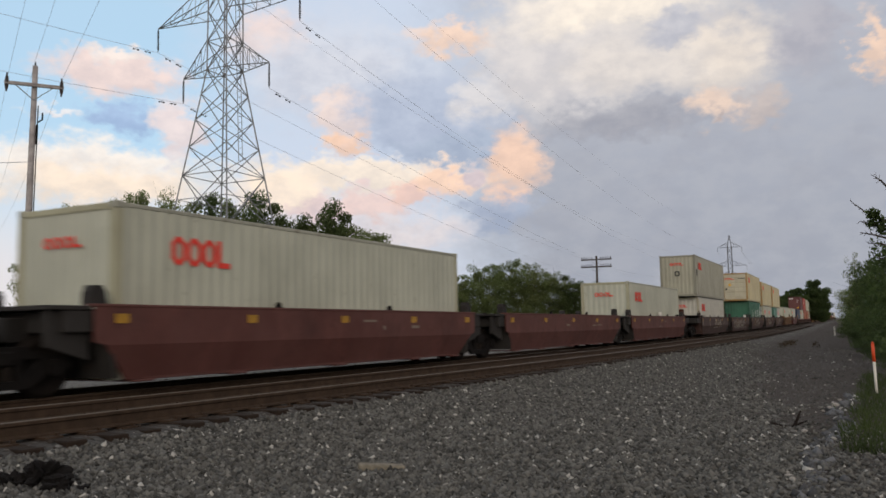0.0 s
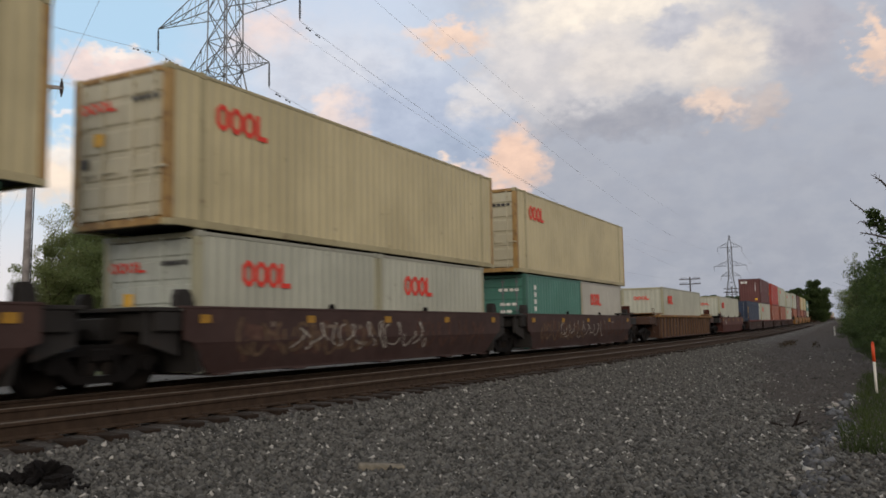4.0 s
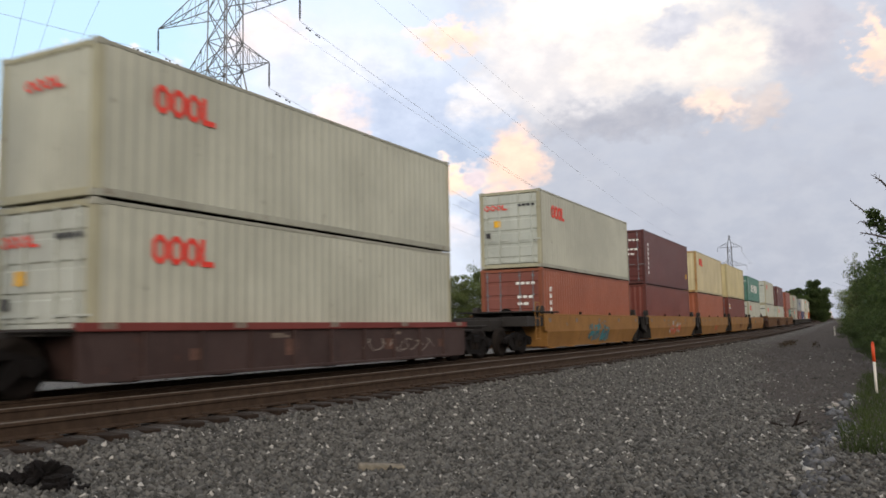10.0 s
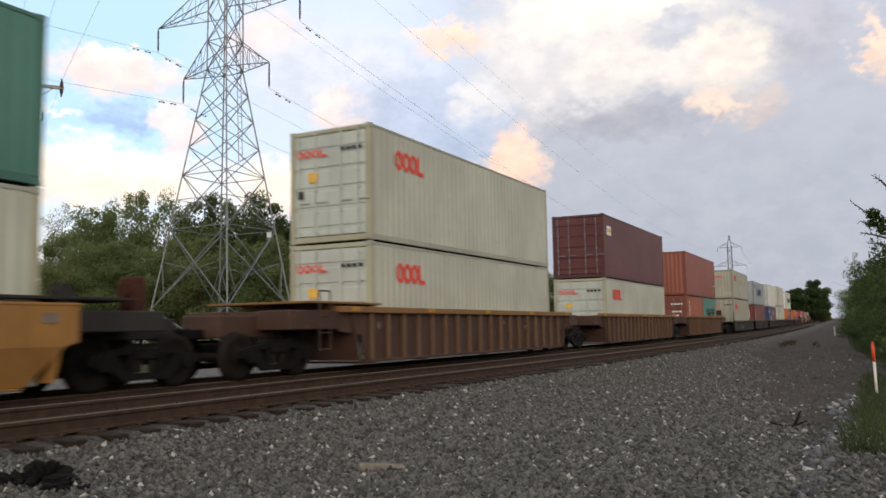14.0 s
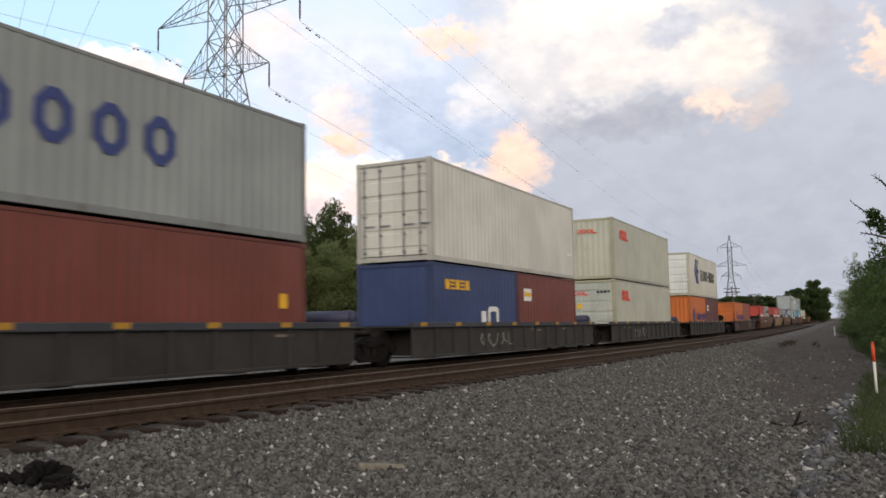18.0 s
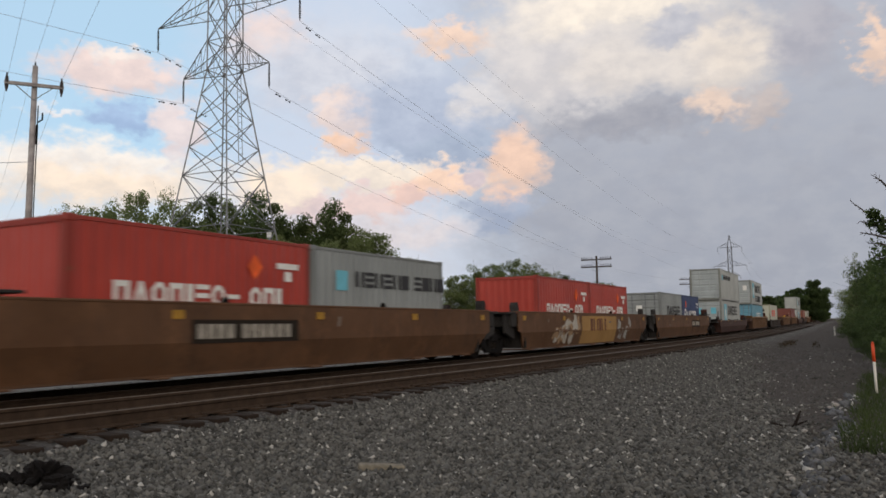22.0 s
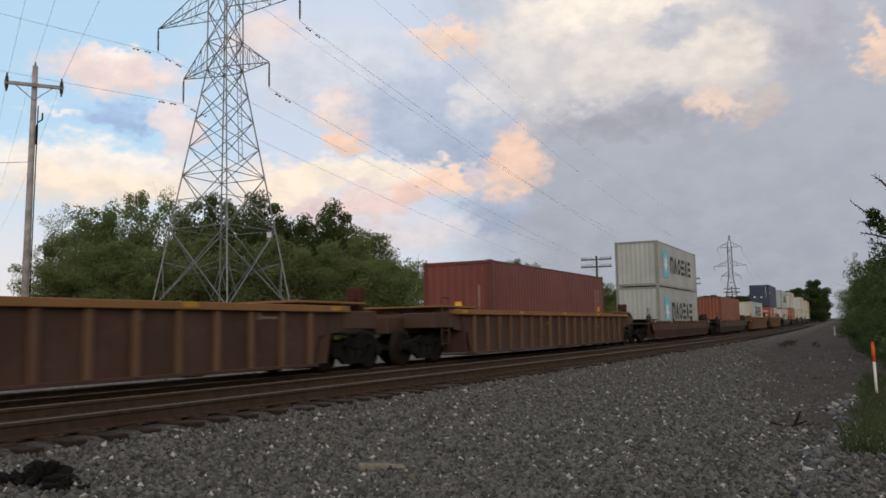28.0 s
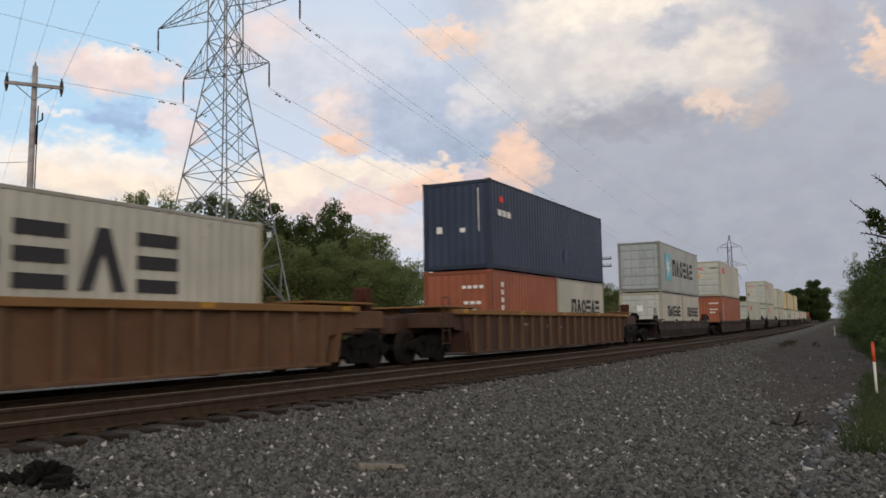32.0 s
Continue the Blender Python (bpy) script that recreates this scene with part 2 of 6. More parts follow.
def island_mix(name, a, c, rough=0.85, third=None, share=0.9):
    """Pieces joined in one mesh, each of its own shade."""
    m, N, b = material(name, rough)
    g = N.n("ShaderNodeNewGeometry")
    r = g.outputs["Random Per Island"]
    col = N.mix(r, srgb(*a), srgb(*c))
    if third:
        col = N.mix(N.ramp(N.math("FRACT", N.math("MULTIPLY", r, 37.7)), share, share + 0.02), col, srgb(*third))
    f = N.noise(coords(N), 25.0, 4.0)
    N.link(N.mix(N.math("MULTIPLY", N.ramp(f, 0.5, 0.8), 0.35), col, srgb(60, 56, 50)), b.inputs["Base Color"])
    return m


def leaf_material(name, dark, light, dry):
    m, N, b = material(name, 0.6)
    g, info = N.n("ShaderNodeNewGeometry"), N.n("ShaderNodeObjectInfo")
    r = g.outputs["Random Per Island"]
    p = coords(N)
    f = N.math("ADD", N.math("MULTIPLY", r, 0.4), N.math("MULTIPLY", N.noise(p, 0.5, 3.0), 0.8))
    col = N.mix(N.ramp(f, 0.2, 0.95), srgb(*dark), srgb(*light))
    col = N.mix(N.math("MULTIPLY", N.ramp(info.outputs["Random"], 0.3, 1.0), 0.3), col, srgb(*dry))
    N.link(col, b.inputs["Base Color"])
    tr = N.n("ShaderNodeBsdfTranslucent")
    N.link(col, tr.inputs[0])
    ms = N.n("ShaderNodeMixShader")
    ms.inputs[0].default_value = 0.62
    N.link(b.outputs[0], ms.inputs[1])
    N.link(tr.outputs[0], ms.inputs[2])
    o = [n for n in m.node_tree.nodes if n.bl_idname == "ShaderNodeOutputMaterial"][0]
    N.link(ms.outputs[0], o.inputs[0])
    return m


M_GROUND = ground_material()
M_STONE = island_mix("ballast_stone", (40, 40, 38), (108, 107, 103), third=(172, 170, 164), share=0.965)
M_RUBBLE = island_mix("broken_rock", (50, 51, 54), (104, 106, 110), third=(176, 175, 172), share=0.93)
M_BED = island_mix("dusty_ballast", (33, 27, 23), (62, 53, 46))
M_RAIL = plain("rail_steel_rusty", (64, 51, 41), 0.75, 0.15)
M_RAILTOP = plain("rail_head_worn", (92, 82, 72), 0.6, 0.3, 0.15)
M_TIE = plain("creosoted_wood", (42, 33, 27), 0.9, 0, 0.35, 4.0, 0.6)
M_DARK = plain("grimy_black_steel", (17, 14, 13), 0.8, 0.1, 0.35)
M_WHEEL = plain("wheel_steel", (30, 25, 22), 0.78, 0.2)
M_GALV = plain("galvanised_steel", (116, 119, 124), 0.55, 0.35, 0.12)
M_GLASSY = plain("brown_insulator", (46, 36, 36), 0.3)
M_WIRE = plain("aluminium_wire", (190, 194, 204), 0.6, 0.2, 0.05)
M_POLE = plain("weathered_pole_wood", (152, 147, 147), 0.9, 0, 0.3, 3.0, 0.5)
M_BARK = plain("bark", (70, 60, 50), 0.9, 0, 0.35, 5.0, 0.8)
M_TWIG = plain("dead_twig", (66, 58, 52), 0.9)
M_LEAF = leaf_material("leaves_summer", (100, 114, 72), (124, 138, 88), (128, 126, 84))
M_LEAF_DARK = leaf_material("leaves_dark", (58, 76, 44), (90, 108, 62), (92, 94, 58))
M_LEAF_PALE = leaf_material("leaves_pale", (92, 104, 64), (138, 146, 98), (144, 130, 92))
M_GRASS = leaf_material("grass_blades", (44, 60, 30), (76, 94, 46), (88, 88, 54))


# ---------------------------------------------------------------- mesh helpers
def mesh_from(name, verts, faces, smooth=False):
    me = bpy.data.meshes.new(name)
    me.from_pydata([tuple(v) for v in verts], [], faces)
    if smooth:
        me.polygons.foreach_set("use_smooth", [True] * len(me.polygons))
    me.materials.append(None)
    me.update()
    return me


class Shape:
    """Collects boxes, prisms and tubes into one mesh."""

    def __init__(self):
        self.v, self.f = [], []

    def add(self, verts, faces):
        k = len(self.v)
        self.v += [tuple(v) for v in verts]
        self.f += [tuple(i + k for i in f) for f in faces]
        return self

    def box(self, x0, x1, y0, y1, z0, z1, c=0.0):
        if c <= 0:
            v = [(x, y, z) for z in (z0, z1) for y in (y0, y1) for x in (x0, x1)]
            return self.add(v, [(0, 2, 3, 1), (4, 5, 7, 6), (0, 1, 5, 4), (2, 6, 7, 3), (0, 4, 6, 2), (1, 3, 7, 5)])
        # box with bevelled upright and level edges
        bm = bmesh.new()
        bmesh.ops.create_cube(bm, size=1, matrix=Matrix.Translation(((x0 + x1) / 2, (y0 + y1) / 2, (z0 + z1) / 2)) @ Matrix.Diagonal((x1 - x0, y1 - y0, z1 - z0, 1)))
        bmesh.ops.bevel(bm, geom=bm.edges[:], offset=c, segments=1, affect="EDGES")
        bm.verts.index_update()
        self.add([v.co[:] for v in bm.verts], [[v.index for v in f.verts] for f in bm.faces])
        bm.free()
        return self

    def prism(self, outline, x0, x1):
        """An outline in y, z drawn out along x."""
        n = len(outline)
        v = [(x0, y, z) for y, z in outline] + [(x1, y, z) for y, z in outline]
        f = [tuple(range(n))[::-1], tuple(range(n, 2 * n))] + [(i, (i + 1) % n, n + (i + 1) % n, n + i) for i in range(n)]
        return self.add(v, f)

    def tube(self, a, b, r0, r1=None, n=6, caps=True):
        a, b = Vector(a), Vector(b)
        r1 = r0 if r1 is None else r1
        d = (b - a).normalized()
        p = d.orthogonal().normalized()
        q = d.cross(p)
        v = []
        for c, r in ((a, r0), (b, r1)):
            v += [c + (p * math.cos(2 * math.pi * i / n) + q * math.sin(2 * math.pi * i / n)) * r for i in range(n)]
        f = [(i, (i + 1) % n, n + (i + 1) % n, n + i) for i in range(n)]
        if caps:
            f += [tuple(range(n))[::-1], tuple(range(n, 2 * n))]
        return self.add(v, f)

    def chain(self, pts, r, n=4):
        """One bar through all the points."""
        pts = [Vector(p) for p in pts]
        k = len(self.v)
        for i, p in enumerate(pts):
            d = (pts[min(i + 1, len(pts) - 1)] - pts[max(i - 1, 0)]).normalized()
            a = d.cross(Vector((0.31, 0.17, 0.93)) if abs(d.z) < 0.9 else Vector((1, 0, 0))).normalized()
            b = d.cross(a)
            self.v += [tuple(p + (a * math.cos(2 * math.pi * j / n) + b * math.sin(2 * math.pi * j / n)) * r) for j in range(n)]
        self.f += [(k + i * n + j, k + i * n + (j + 1) % n, k + (i + 1) * n + (j + 1) % n, k + (i + 1) * n + j) for i in range(len(pts) - 1) for j in range(n)]
        return self

    def mesh(self, name, smooth=False):
        return mesh_from(name, self.v, self.f, smooth)


def put(name, mesh, mat, parent=None, label="", m=None):
    """Link one mesh object, under a thing or part if given."""
    ob = new(name, mesh)
    if not mesh.materials:
        mesh.materials.append(None)
    ob.material_slots[0].link = "OBJECT"
    ob.material_slots[0].material = mat
    if parent is not None:
        ob.parent = parent
    if m is not None:
        ob.matrix_basis = m
    if label:
        ob["label"] = label
    return ob


CACHE = {}


def cached(key, make):
    if key not in CACHE:
        CACHE[key] = make()
    return CACHE[key]


MOVING = []          # (thing, place along the line at t = 0, height of its base above the rail)
# ---------------------------------------------------------------- ground and tracks
def build_ground():
    S = [-400, -150, -60, -30] + [-15 + 1.5 * i for i in range(80)] + [110 + 8 * i for i in range(30)] + [380, 480, 620, 800, 1100, 1500, 2100, 3000, 4200]
    offs = [-3000, -1500, -700, -400, -200, -100, -60, -35, -22, -16, -12, -10, -8.5, -7.5, -6.5, -5.5, -4.8, -4.2, -3.6, -3.0, -2.5, -2.0, -1.0, 0, 1, 2, 3, 4, 4.8, 5.3, 5.6, 5.95, 6.45, 6.66, 6.85,
            7.2, 8, 8.7, 9.4, 9.9, 10.2, 11, 12, 13.1, 13.7, 14.6, 15.6, 17, 19, 22, 26, 30, 40, 60, 100, 200, 400, 800, 1600, 3000]
    v, at = [], []
    for s in S:
        for o in offs:
            rough = 0.0 if -0.8 < o < 21 else (0.05 if -12 < o < 0 else 0.15)
            dz = noise.fractal(Vector((o * 0.35, s * 0.35, 3.1)), 1.0, 2.0, 4) * rough
            v.append(on_line(s, o, ground_z(o) + dz))
            # the trodden dirt widens with distance
            at.append(o if o > 6.3 else max(min(o, 0.6), o - 0.14 * min(30.0, max(0.0, s - 10.5))))
    n = len(offs)
    f = [(i * n + j, i * n + j + 1, (i + 1) * n + j + 1, (i + 1) * n + j) for i in range(len(S) - 1) for j in range(n - 1)]
    me = mesh_from("ground", v, f, True)
    me.flip_normals()
    me.attributes.new("offset", "FLOAT", "POINT").data.foreach_set("value", at)
    g = put("ground", me, M_GROUND)
    tagged(g, "grey crushed-stone ground sloping to weeds and dirt", "ground", kind="structure")


def scatter_stones(name, label, count, place, size, mat, seed):
    """Loose stones in one mesh: place(rng) gives the centre of one."""
    rng = np.random.default_rng(seed)
    iv = np.array([(1, 0, 0), (-1, 0, 0), (0, 1, 0), (0, -1, 0), (0.3, 0.2, 1), (-0.2, -0.3, -1)], float)
    fi = np.array([(0, 2, 4), (2, 1, 4), (1, 3, 4), (3, 0, 4), (2, 0, 5), (1, 2, 5), (3, 1, 5), (0, 3, 5)])
    c = np.array([place(rng) for _ in range(count)])
    r = (size[0] + (size[1] - size[0]) * rng.random((count, 1, 1)) ** 1.7) * rng.uniform(0.75, 1.25, (count, 1, 3)) * np.array([1, 1, 0.8])
    ang = rng.uniform(0, 6.28, count)
    vv = iv[None] * r * rng.uniform(0.7, 1.25, (count, len(iv), 1)) + rng.normal(size=(count, len(iv), 3)) * r * 0.22
    x = vv[..., 0] * np.cos(ang)[:, None] - vv[..., 1] * np.sin(ang)[:, None]
    y = vv[..., 0] * np.sin(ang)[:, None] + vv[..., 1] * np.cos(ang)[:, None]
    vv = np.stack([x, y, vv[..., 2]], -1) + c[:, None]
    ff = (fi[None] + (np.arange(count) * len(iv))[:, None, None]).reshape(-1, 3)
    me = bpy.data.meshes.new(name)
    me.vertices.add(count * len(iv))
    me.vertices.foreach_set("co", vv.reshape(-1))
    me.loops.add(len(ff) * 3)
    me.loops.foreach_set("vertex_index", ff.reshape(-1).astype(np.int32))
    me.polygons.add(len(ff))
    me.polygons.foreach_set("loop_start", np.arange(0, len(ff) * 3, 3, dtype=np.int32))
    me.update(calc_edges=True)
    me.materials.append(None)
    return tagged(put(name, me, mat), label, name.replace("_", " "), kind="stuff")


def stone_place(rng):
    """Thick over the gravel by the track, thin on the trodden dirt towards the ditch."""
    while True:
        s = 4.0 * 13.0 ** rng.random()
        off = rng.uniform(-0.7, 1.0) if rng.random() < 0.13 else rng.uniform(0.6, 6.62) + 0.006 * s
        edge = 1.25 + 0.14 * min(30.0, max(0.0, s - 10.5)) + 0.3 * math.sin(s * 0.7) + 0.15 * math.sin(s * 1.9)
        bare = min(1.0, max(0.0, (edge - off) / 0.7)) * min(1.0, max(0.0, (s - 10.5) / 3.5))
        if rng.random() > 0.93 * bare:
            return on_line(s, off, ground_z(off) + rng.uniform(-0.012, 0.012))[:]


def rubble_place(rng):
    """Broken rock along the edge of the ditch."""
    s = rng.uniform(7.6, 19.5)
    off = 0.5 + 0.1 * math.sin(s * 1.3) - abs(rng.normal()) * 0.16 * min(1.0, 14 / s)
    return on_line(s, off, ground_z(off) + rng.uniform(-0.01, 0.02))[:]


def bed_place(rng):
    s = 2 + 58 * rng.random() ** 1.4
    off = rng.uniform(6.6, 15.2)
    return on_line(s, off, ground_z(off) + rng.uniform(-0.03, 0.0))[:]


def sweep(profile, off, s0, s1):
    """Draw an outline (across, up) out along the line."""
    S = [s0]
    while S[-1] < s1:
        S.append(S[-1] + (3 if S[-1] < 150 else 15 if S[-1] < 400 else 60))
    n = len(profile)
    v = [on_line(s, off + a, z) for s in S for a, z in profile]
    f = [(i * n + j, i * n + (j + 1) % n, (i + 1) * n + (j + 1) % n, (i + 1) * n + j) for i in range(len(S) - 1) for j in range(n)]
    f += [tuple(range(n)), tuple(range((len(S) - 1) * n, len(S) * n))[::-1]]
    return v, f


def build_track(off, top, label):
    track = tagged(new("railway_track"), label, "railway track", "two railway tracks", "structure")
    rail = [(-0.075, -0.17), (0.075, -0.17), (0.075, -0.155), (0.015, -0.135), (0.012, -0.05), (0.037, -0.038), (0.037, -0.006), (-0.037, -0.006), (-0.037, -0.038), (-0.012, -0.05), (-0.015, -0.135), (-0.075, -0.155)]
    head = [(-0.033, -0.006), (0.033, -0.006), (0.026, 0.0), (-0.026, 0.0)]
    for side in (-0.7525, 0.7525):
        r = put("rail", mesh_from("rail", *sweep([(a, z + top) for a, z in rail], off + side, -60, 1500)), M_RAIL, track, "rusty steel rail")
        put("rail_head", mesh_from("rail_head", *sweep([(a, z + top) for a, z in head], off + side, -60, 1500)), M_RAILTOP, r, "worn shiny running surface")
    rng = random.Random(int(off * 10))
    tie = cached("tie", lambda: Shape().box(-1.3, 1.3, -0.115, 0.115, -0.16, 0.0, 0.012).mesh("tie"))
    plate = cached("tie_plate", lambda: Shape().box(-0.19, 0.19, -0.1, 0.1, 0.0, 0.018).box(-0.16, -0.12, -0.08, -0.05, 0.018, 0.05).box(0.12, 0.16, 0.05, 0.08, 0.018, 0.05).mesh("tie_plate"))
    s, k = 2.0, 0
    rest = Shape()
    while s < 160:
        dx, tilt = rng.uniform(-0.06, 0.06), rng.uniform(-1.5, 1.5)
        z = top - 0.19 + rng.uniform(-0.012, 0.012)
        m = line_pose(s, off + dx, z) @ pose(0, 0, 0, 0, 0, tilt)
        if s < 62:
            t = put("tie", tie, M_TIE, track, m=m)
            for side in (-0.7525, 0.7525):
                put("tie_plate", plate, M_RAIL, t, m=pose(side, 0, 0))
        else:
            w = [m @ Vector(c) for c in ((-1.3, -0.115, 0), (1.3, -0.115, 0), (1.3, 0.115, 0), (-1.3, 0.115, 0), (-1.3, -0.115, -0.15), (1.3, -0.115, -0.15), (1.3, 0.115, -0.15), (-1.3, 0.115, -0.15))]
            rest.add(w, [(0, 1, 2, 3), (0, 4, 5, 1), (1, 5, 6, 2), (2, 6, 7, 3), (3, 7, 4, 0)])
        s += 0.51 + rng.uniform(-0.03, 0.03)
    tagged(put("far_ties", rest.mesh("far_ties"), M_TIE, track), kind="stuff")


# ---------------------------------------------------------------- containers
W2 = 1.219
COLOURS = {"white": (188, 190, 174), "white2": (192, 190, 179), "drab": (164, 162, 144), "bright": (214, 213, 204), "cream": (206, 193, 152), "yellow": (204, 190, 142), "maroon": (94, 40, 37), "red": (178, 54, 38), "orange": (140, 70, 50), "brick": (158, 84, 52), "terracotta": (132, 66, 39),
           "hapag": (206, 106, 30), "navy": (25, 45, 74), "blue": (38, 60, 108), "green": (22, 94, 68), "teal": (72, 130, 116), "grey": (148, 154, 154), "mgrey": (172, 176, 173), "sky": (98, 156, 178),
           "rust": (114, 48, 35), "reefer": (220, 216, 197)}
NAMES = {"white": "off-white", "white2": "off-white", "drab": "drab off-white", "bright": "clean white", "cream": "cream", "yellow": "pale yellow", "maroon": "dark maroon", "red": "bright red", "orange": "faded orange-brown", "brick": "brick-orange", "terracotta": "dull terracotta",
         "hapag": "bright orange", "navy": "navy blue", "blue": "blue", "green": "dark green", "teal": "sea-green", "grey": "light grey", "mgrey": "pale grey", "sky": "light blue", "rust": "rust-red", "reefer": "cream-white"}
# end door colours set apart from the sides: cooler on pale boxes, darker on brick
DOORS = {"brick": (122, 66, 54), "white": (178, 184, 176), "white2": (186, 190, 184), "cream": (188, 182, 160), "mgrey": (160, 168, 170), "reefer": (220, 224, 222)}
LEN = {20: 6.058, 40: 12.192, 45: 13.716}
TALL, LOW = 2.896, 2.591


def corrugated(length, z0, z1, x_out, depth=0.017, period=0.278):
    n = max(1, round(length / period))
    p = length / n
    prof = []
    for i in range(n):
        y = -length / 2 + i * p
        prof += [(x_out, y), (x_out, y + p * 0.26), (x_out - depth, y + p * 0.5), (x_out - depth, y + p * 0.76)]
    prof.append((x_out, length / 2))
    v = [(x, y, z) for x, y in prof for z in (z0, z1)]
    f = [(2 * i, 2 * i + 2, 2 * i + 3, 2 * i + 1) for i in range(len(prof) - 1)]
    return v, f


def side_mesh(L, H, smooth):
    sh = Shape()
    if smooth:
        sh.box(1.18, 1.213, -L / 2 + 0.16, L / 2 - 0.16, 0.15, H - 0.09)
    else:
        sh.add(*corrugated(L - 0.3, 0.15, H - 0.09, 1.212))
    return sh.mesh("side_panel")


def door_mesh(H):
    """One leaf, its outer face towards -y, centred on x, with level pressed ribs."""
    w, h = 1.12, H - 0.34
    prof = [(0.0, 0.0)]
    for i in range(5):
        z0 = h * (0.03 + i * 0.195)
        prof += [(0.0, z0 + 0.02), (0.028, z0 + 0.05), (0.028, z0 + 0.14 * h / 2.5), (0.0, z0 + 0.14 * h / 2.5 + 0.03)]
    prof.append((0.0, h))
    v = [(x, y, 0.19 + z) for y, z in prof for x in (-w / 2, w / 2)] + [(x, 0.05, 0.19 + z) for z in (0, h) for x in (-w / 2, w / 2)]
    n = len(prof)
    f = [(2 * i, 2 * i + 1, 2 * i + 3, 2 * i + 2) for i in range(n - 1)] + [(2 * n, 2 * n + 2, 2 * n + 3, 2 * n + 1)]
    return mesh_from("door", v, f)


def bar_mesh(H):
    sh = Shape().tube((0, -0.035, 0.12), (0, -0.035, H - 0.1), 0.021, n=6)
    for z in (0.25, 0.75, 1.3, 1.9, H - 0.3):
        sh.box(-0.045, 0.045, -0.045, 0.0, z, z + 0.06)
    sh.box(0.0, 0.34, -0.06, -0.03, 1.02, 1.055)
    return sh.mesh("locking_bar")


def one_mark(k, y, h, w):
    """One plain mark at x = 0 in the y, z plane: o and r rings, a wedge, n arch, h two posts, e three bars, u corner, d dash, i bar, b block."""
    t = min(h * 0.24, w * 0.3)
    if k in "or":
        # ring with cut corners
        c, t = min(h, w) * (0.16 if k == "o" else 0.34), t * 0.9
        a = [(y + c, 0), (y + w - c, 0), (y + w, c), (y + w, h - c), (y + w - c, h), (y + c, h), (y, h - c), (y, c)]
        b = [(y + w / 2 + (p - y - w / 2) * (1 - 2 * t / w), h / 2 + (q - h / 2) * (1 - 2 * t / h)) for p, q in a]
        n = len(a)
        v = [(x, p, q) for x in (0.0, 0.006) for p, q in a + b]
        f = [(2 * n + i, 2 * n + (i + 1) % n, 3 * n + (i + 1) % n, 3 * n + i) for i in range(n)] + [(i, (i + 1) % n, 2 * n + (i + 1) % n, 2 * n + i) for i in range(n)] + [(n + (i + 1) % n, n + i, 3 * n + i, 3 * n + (i + 1) % n) for i in range(n)]
        return Shape().add(v, f)
    if k == "a":
        return Shape().prism([(y, 0), (y + t, 0), (y + w * 0.5, h * 0.62), (y + w - t, 0), (y + w, 0), (y + w * 0.62, h), (y + w * 0.38, h)], 0, 0.006)
    if k == "D":
        return Shape().prism([(y + w / 2, 0), (y + w, h / 2), (y + w / 2, h), (y, h / 2)], 0, 0.006)
    if k == "n":
        return Shape().prism([(y, 0), (y + t, 0), (y + t, h - t), (y + w - t, h - t), (y + w - t, 0), (y + w, 0), (y + w, h), (y, h)], 0, 0.006)
    if k == "h":
        return Shape().box(0, 0.006, y, y + t * 1.15, 0, h).box(0, 0.006, y + w - t * 1.15, y + w, 0, h)
    if k == "e":
        return Shape().box(0, 0.006, y, y + w, 0, h * 0.22).box(0, 0.006, y, y + w, h * 0.39, h * 0.61).box(0, 0.006, y, y + w, h * 0.78, h)
    if k == "u":
        return Shape().prism([(y, 0), (y + w, 0), (y + w, t), (y + t, t), (y + t, h), (y, h)], 0, 0.006)
    if k == "d":
        return Shape().box(0, 0.006, y, y + w, h * 0.4, h * 0.6)
    return Shape().box(0, 0.006, y, y + w, 0, h)


def blocks(kinds, h, w, gap):
    """A row of plain marks starting at y = 0; s leaves a space."""
    row, y = [], 0.0
    for k in kinds:
        ww = w * (0.45 if k == "i" else 0.5 if k == "s" else 1)
        if k != "s":
            row.append((k, y, ww))
        y += ww + gap
    sh = Shape()
    for k, yy, ww in row:
        m = one_mark(k, yy, h, ww)
        sh.add(m.v, m.f)
    return sh, y - gap


def put_marks(thing, name, kinds, h, w, gap, mat, label, m):
    """Large marks stand singly; small ones are one part."""
    if h < 0.6 or len(kinds) == 1:
        sh = cached(("blk", kinds, h, w, gap), lambda: blocks(kinds, h, w, gap)[0].mesh(name))
        ob = put(name, sh, mat, thing, label, m)
        return ob if len(kinds) == 1 else tagged(ob, kind="stuff")
    y = 0.0
    for k in kinds:
        ww = w * (0.45 if k == "i" else 0.5 if k == "s" else 1)
        if k != "s":
            ob = put(name, cached(("one", k, h, ww), lambda: one_mark(k, 0.0, h, ww).mesh(name)), mat, thing, label, m @ Matrix.Translation((0, y, 0)))
            if k in "he":
                tagged(ob, kind="stuff")
        y += ww + gap


def star_logo():
    sh = Shape()
    p = []
    for i in range(14):
        r = 0.62 if i % 2 == 0 else 0.24
        p.append((0.75 + r * math.sin(math.pi * i / 7), 0.8 + r * math.cos(math.pi * i / 7)))
    sh.prism(p, 0.008, 0.014)
    return sh.mesh("star")


def mark(thing, name, kinds, y, z, h, w, gap, mat, label, x=W2 + 0.004):
    return put_marks(thing, name, kinds, h, w, gap, mat, label, pose(x, y, z))


def mark_end(thing, name, kinds, x, z, h, w, gap, mat, label, L):
    return put_marks(thing, name, kinds, h, w, gap, mat, label, pose(x, -L / 2 - 0.014, z, 0, 0, -90))


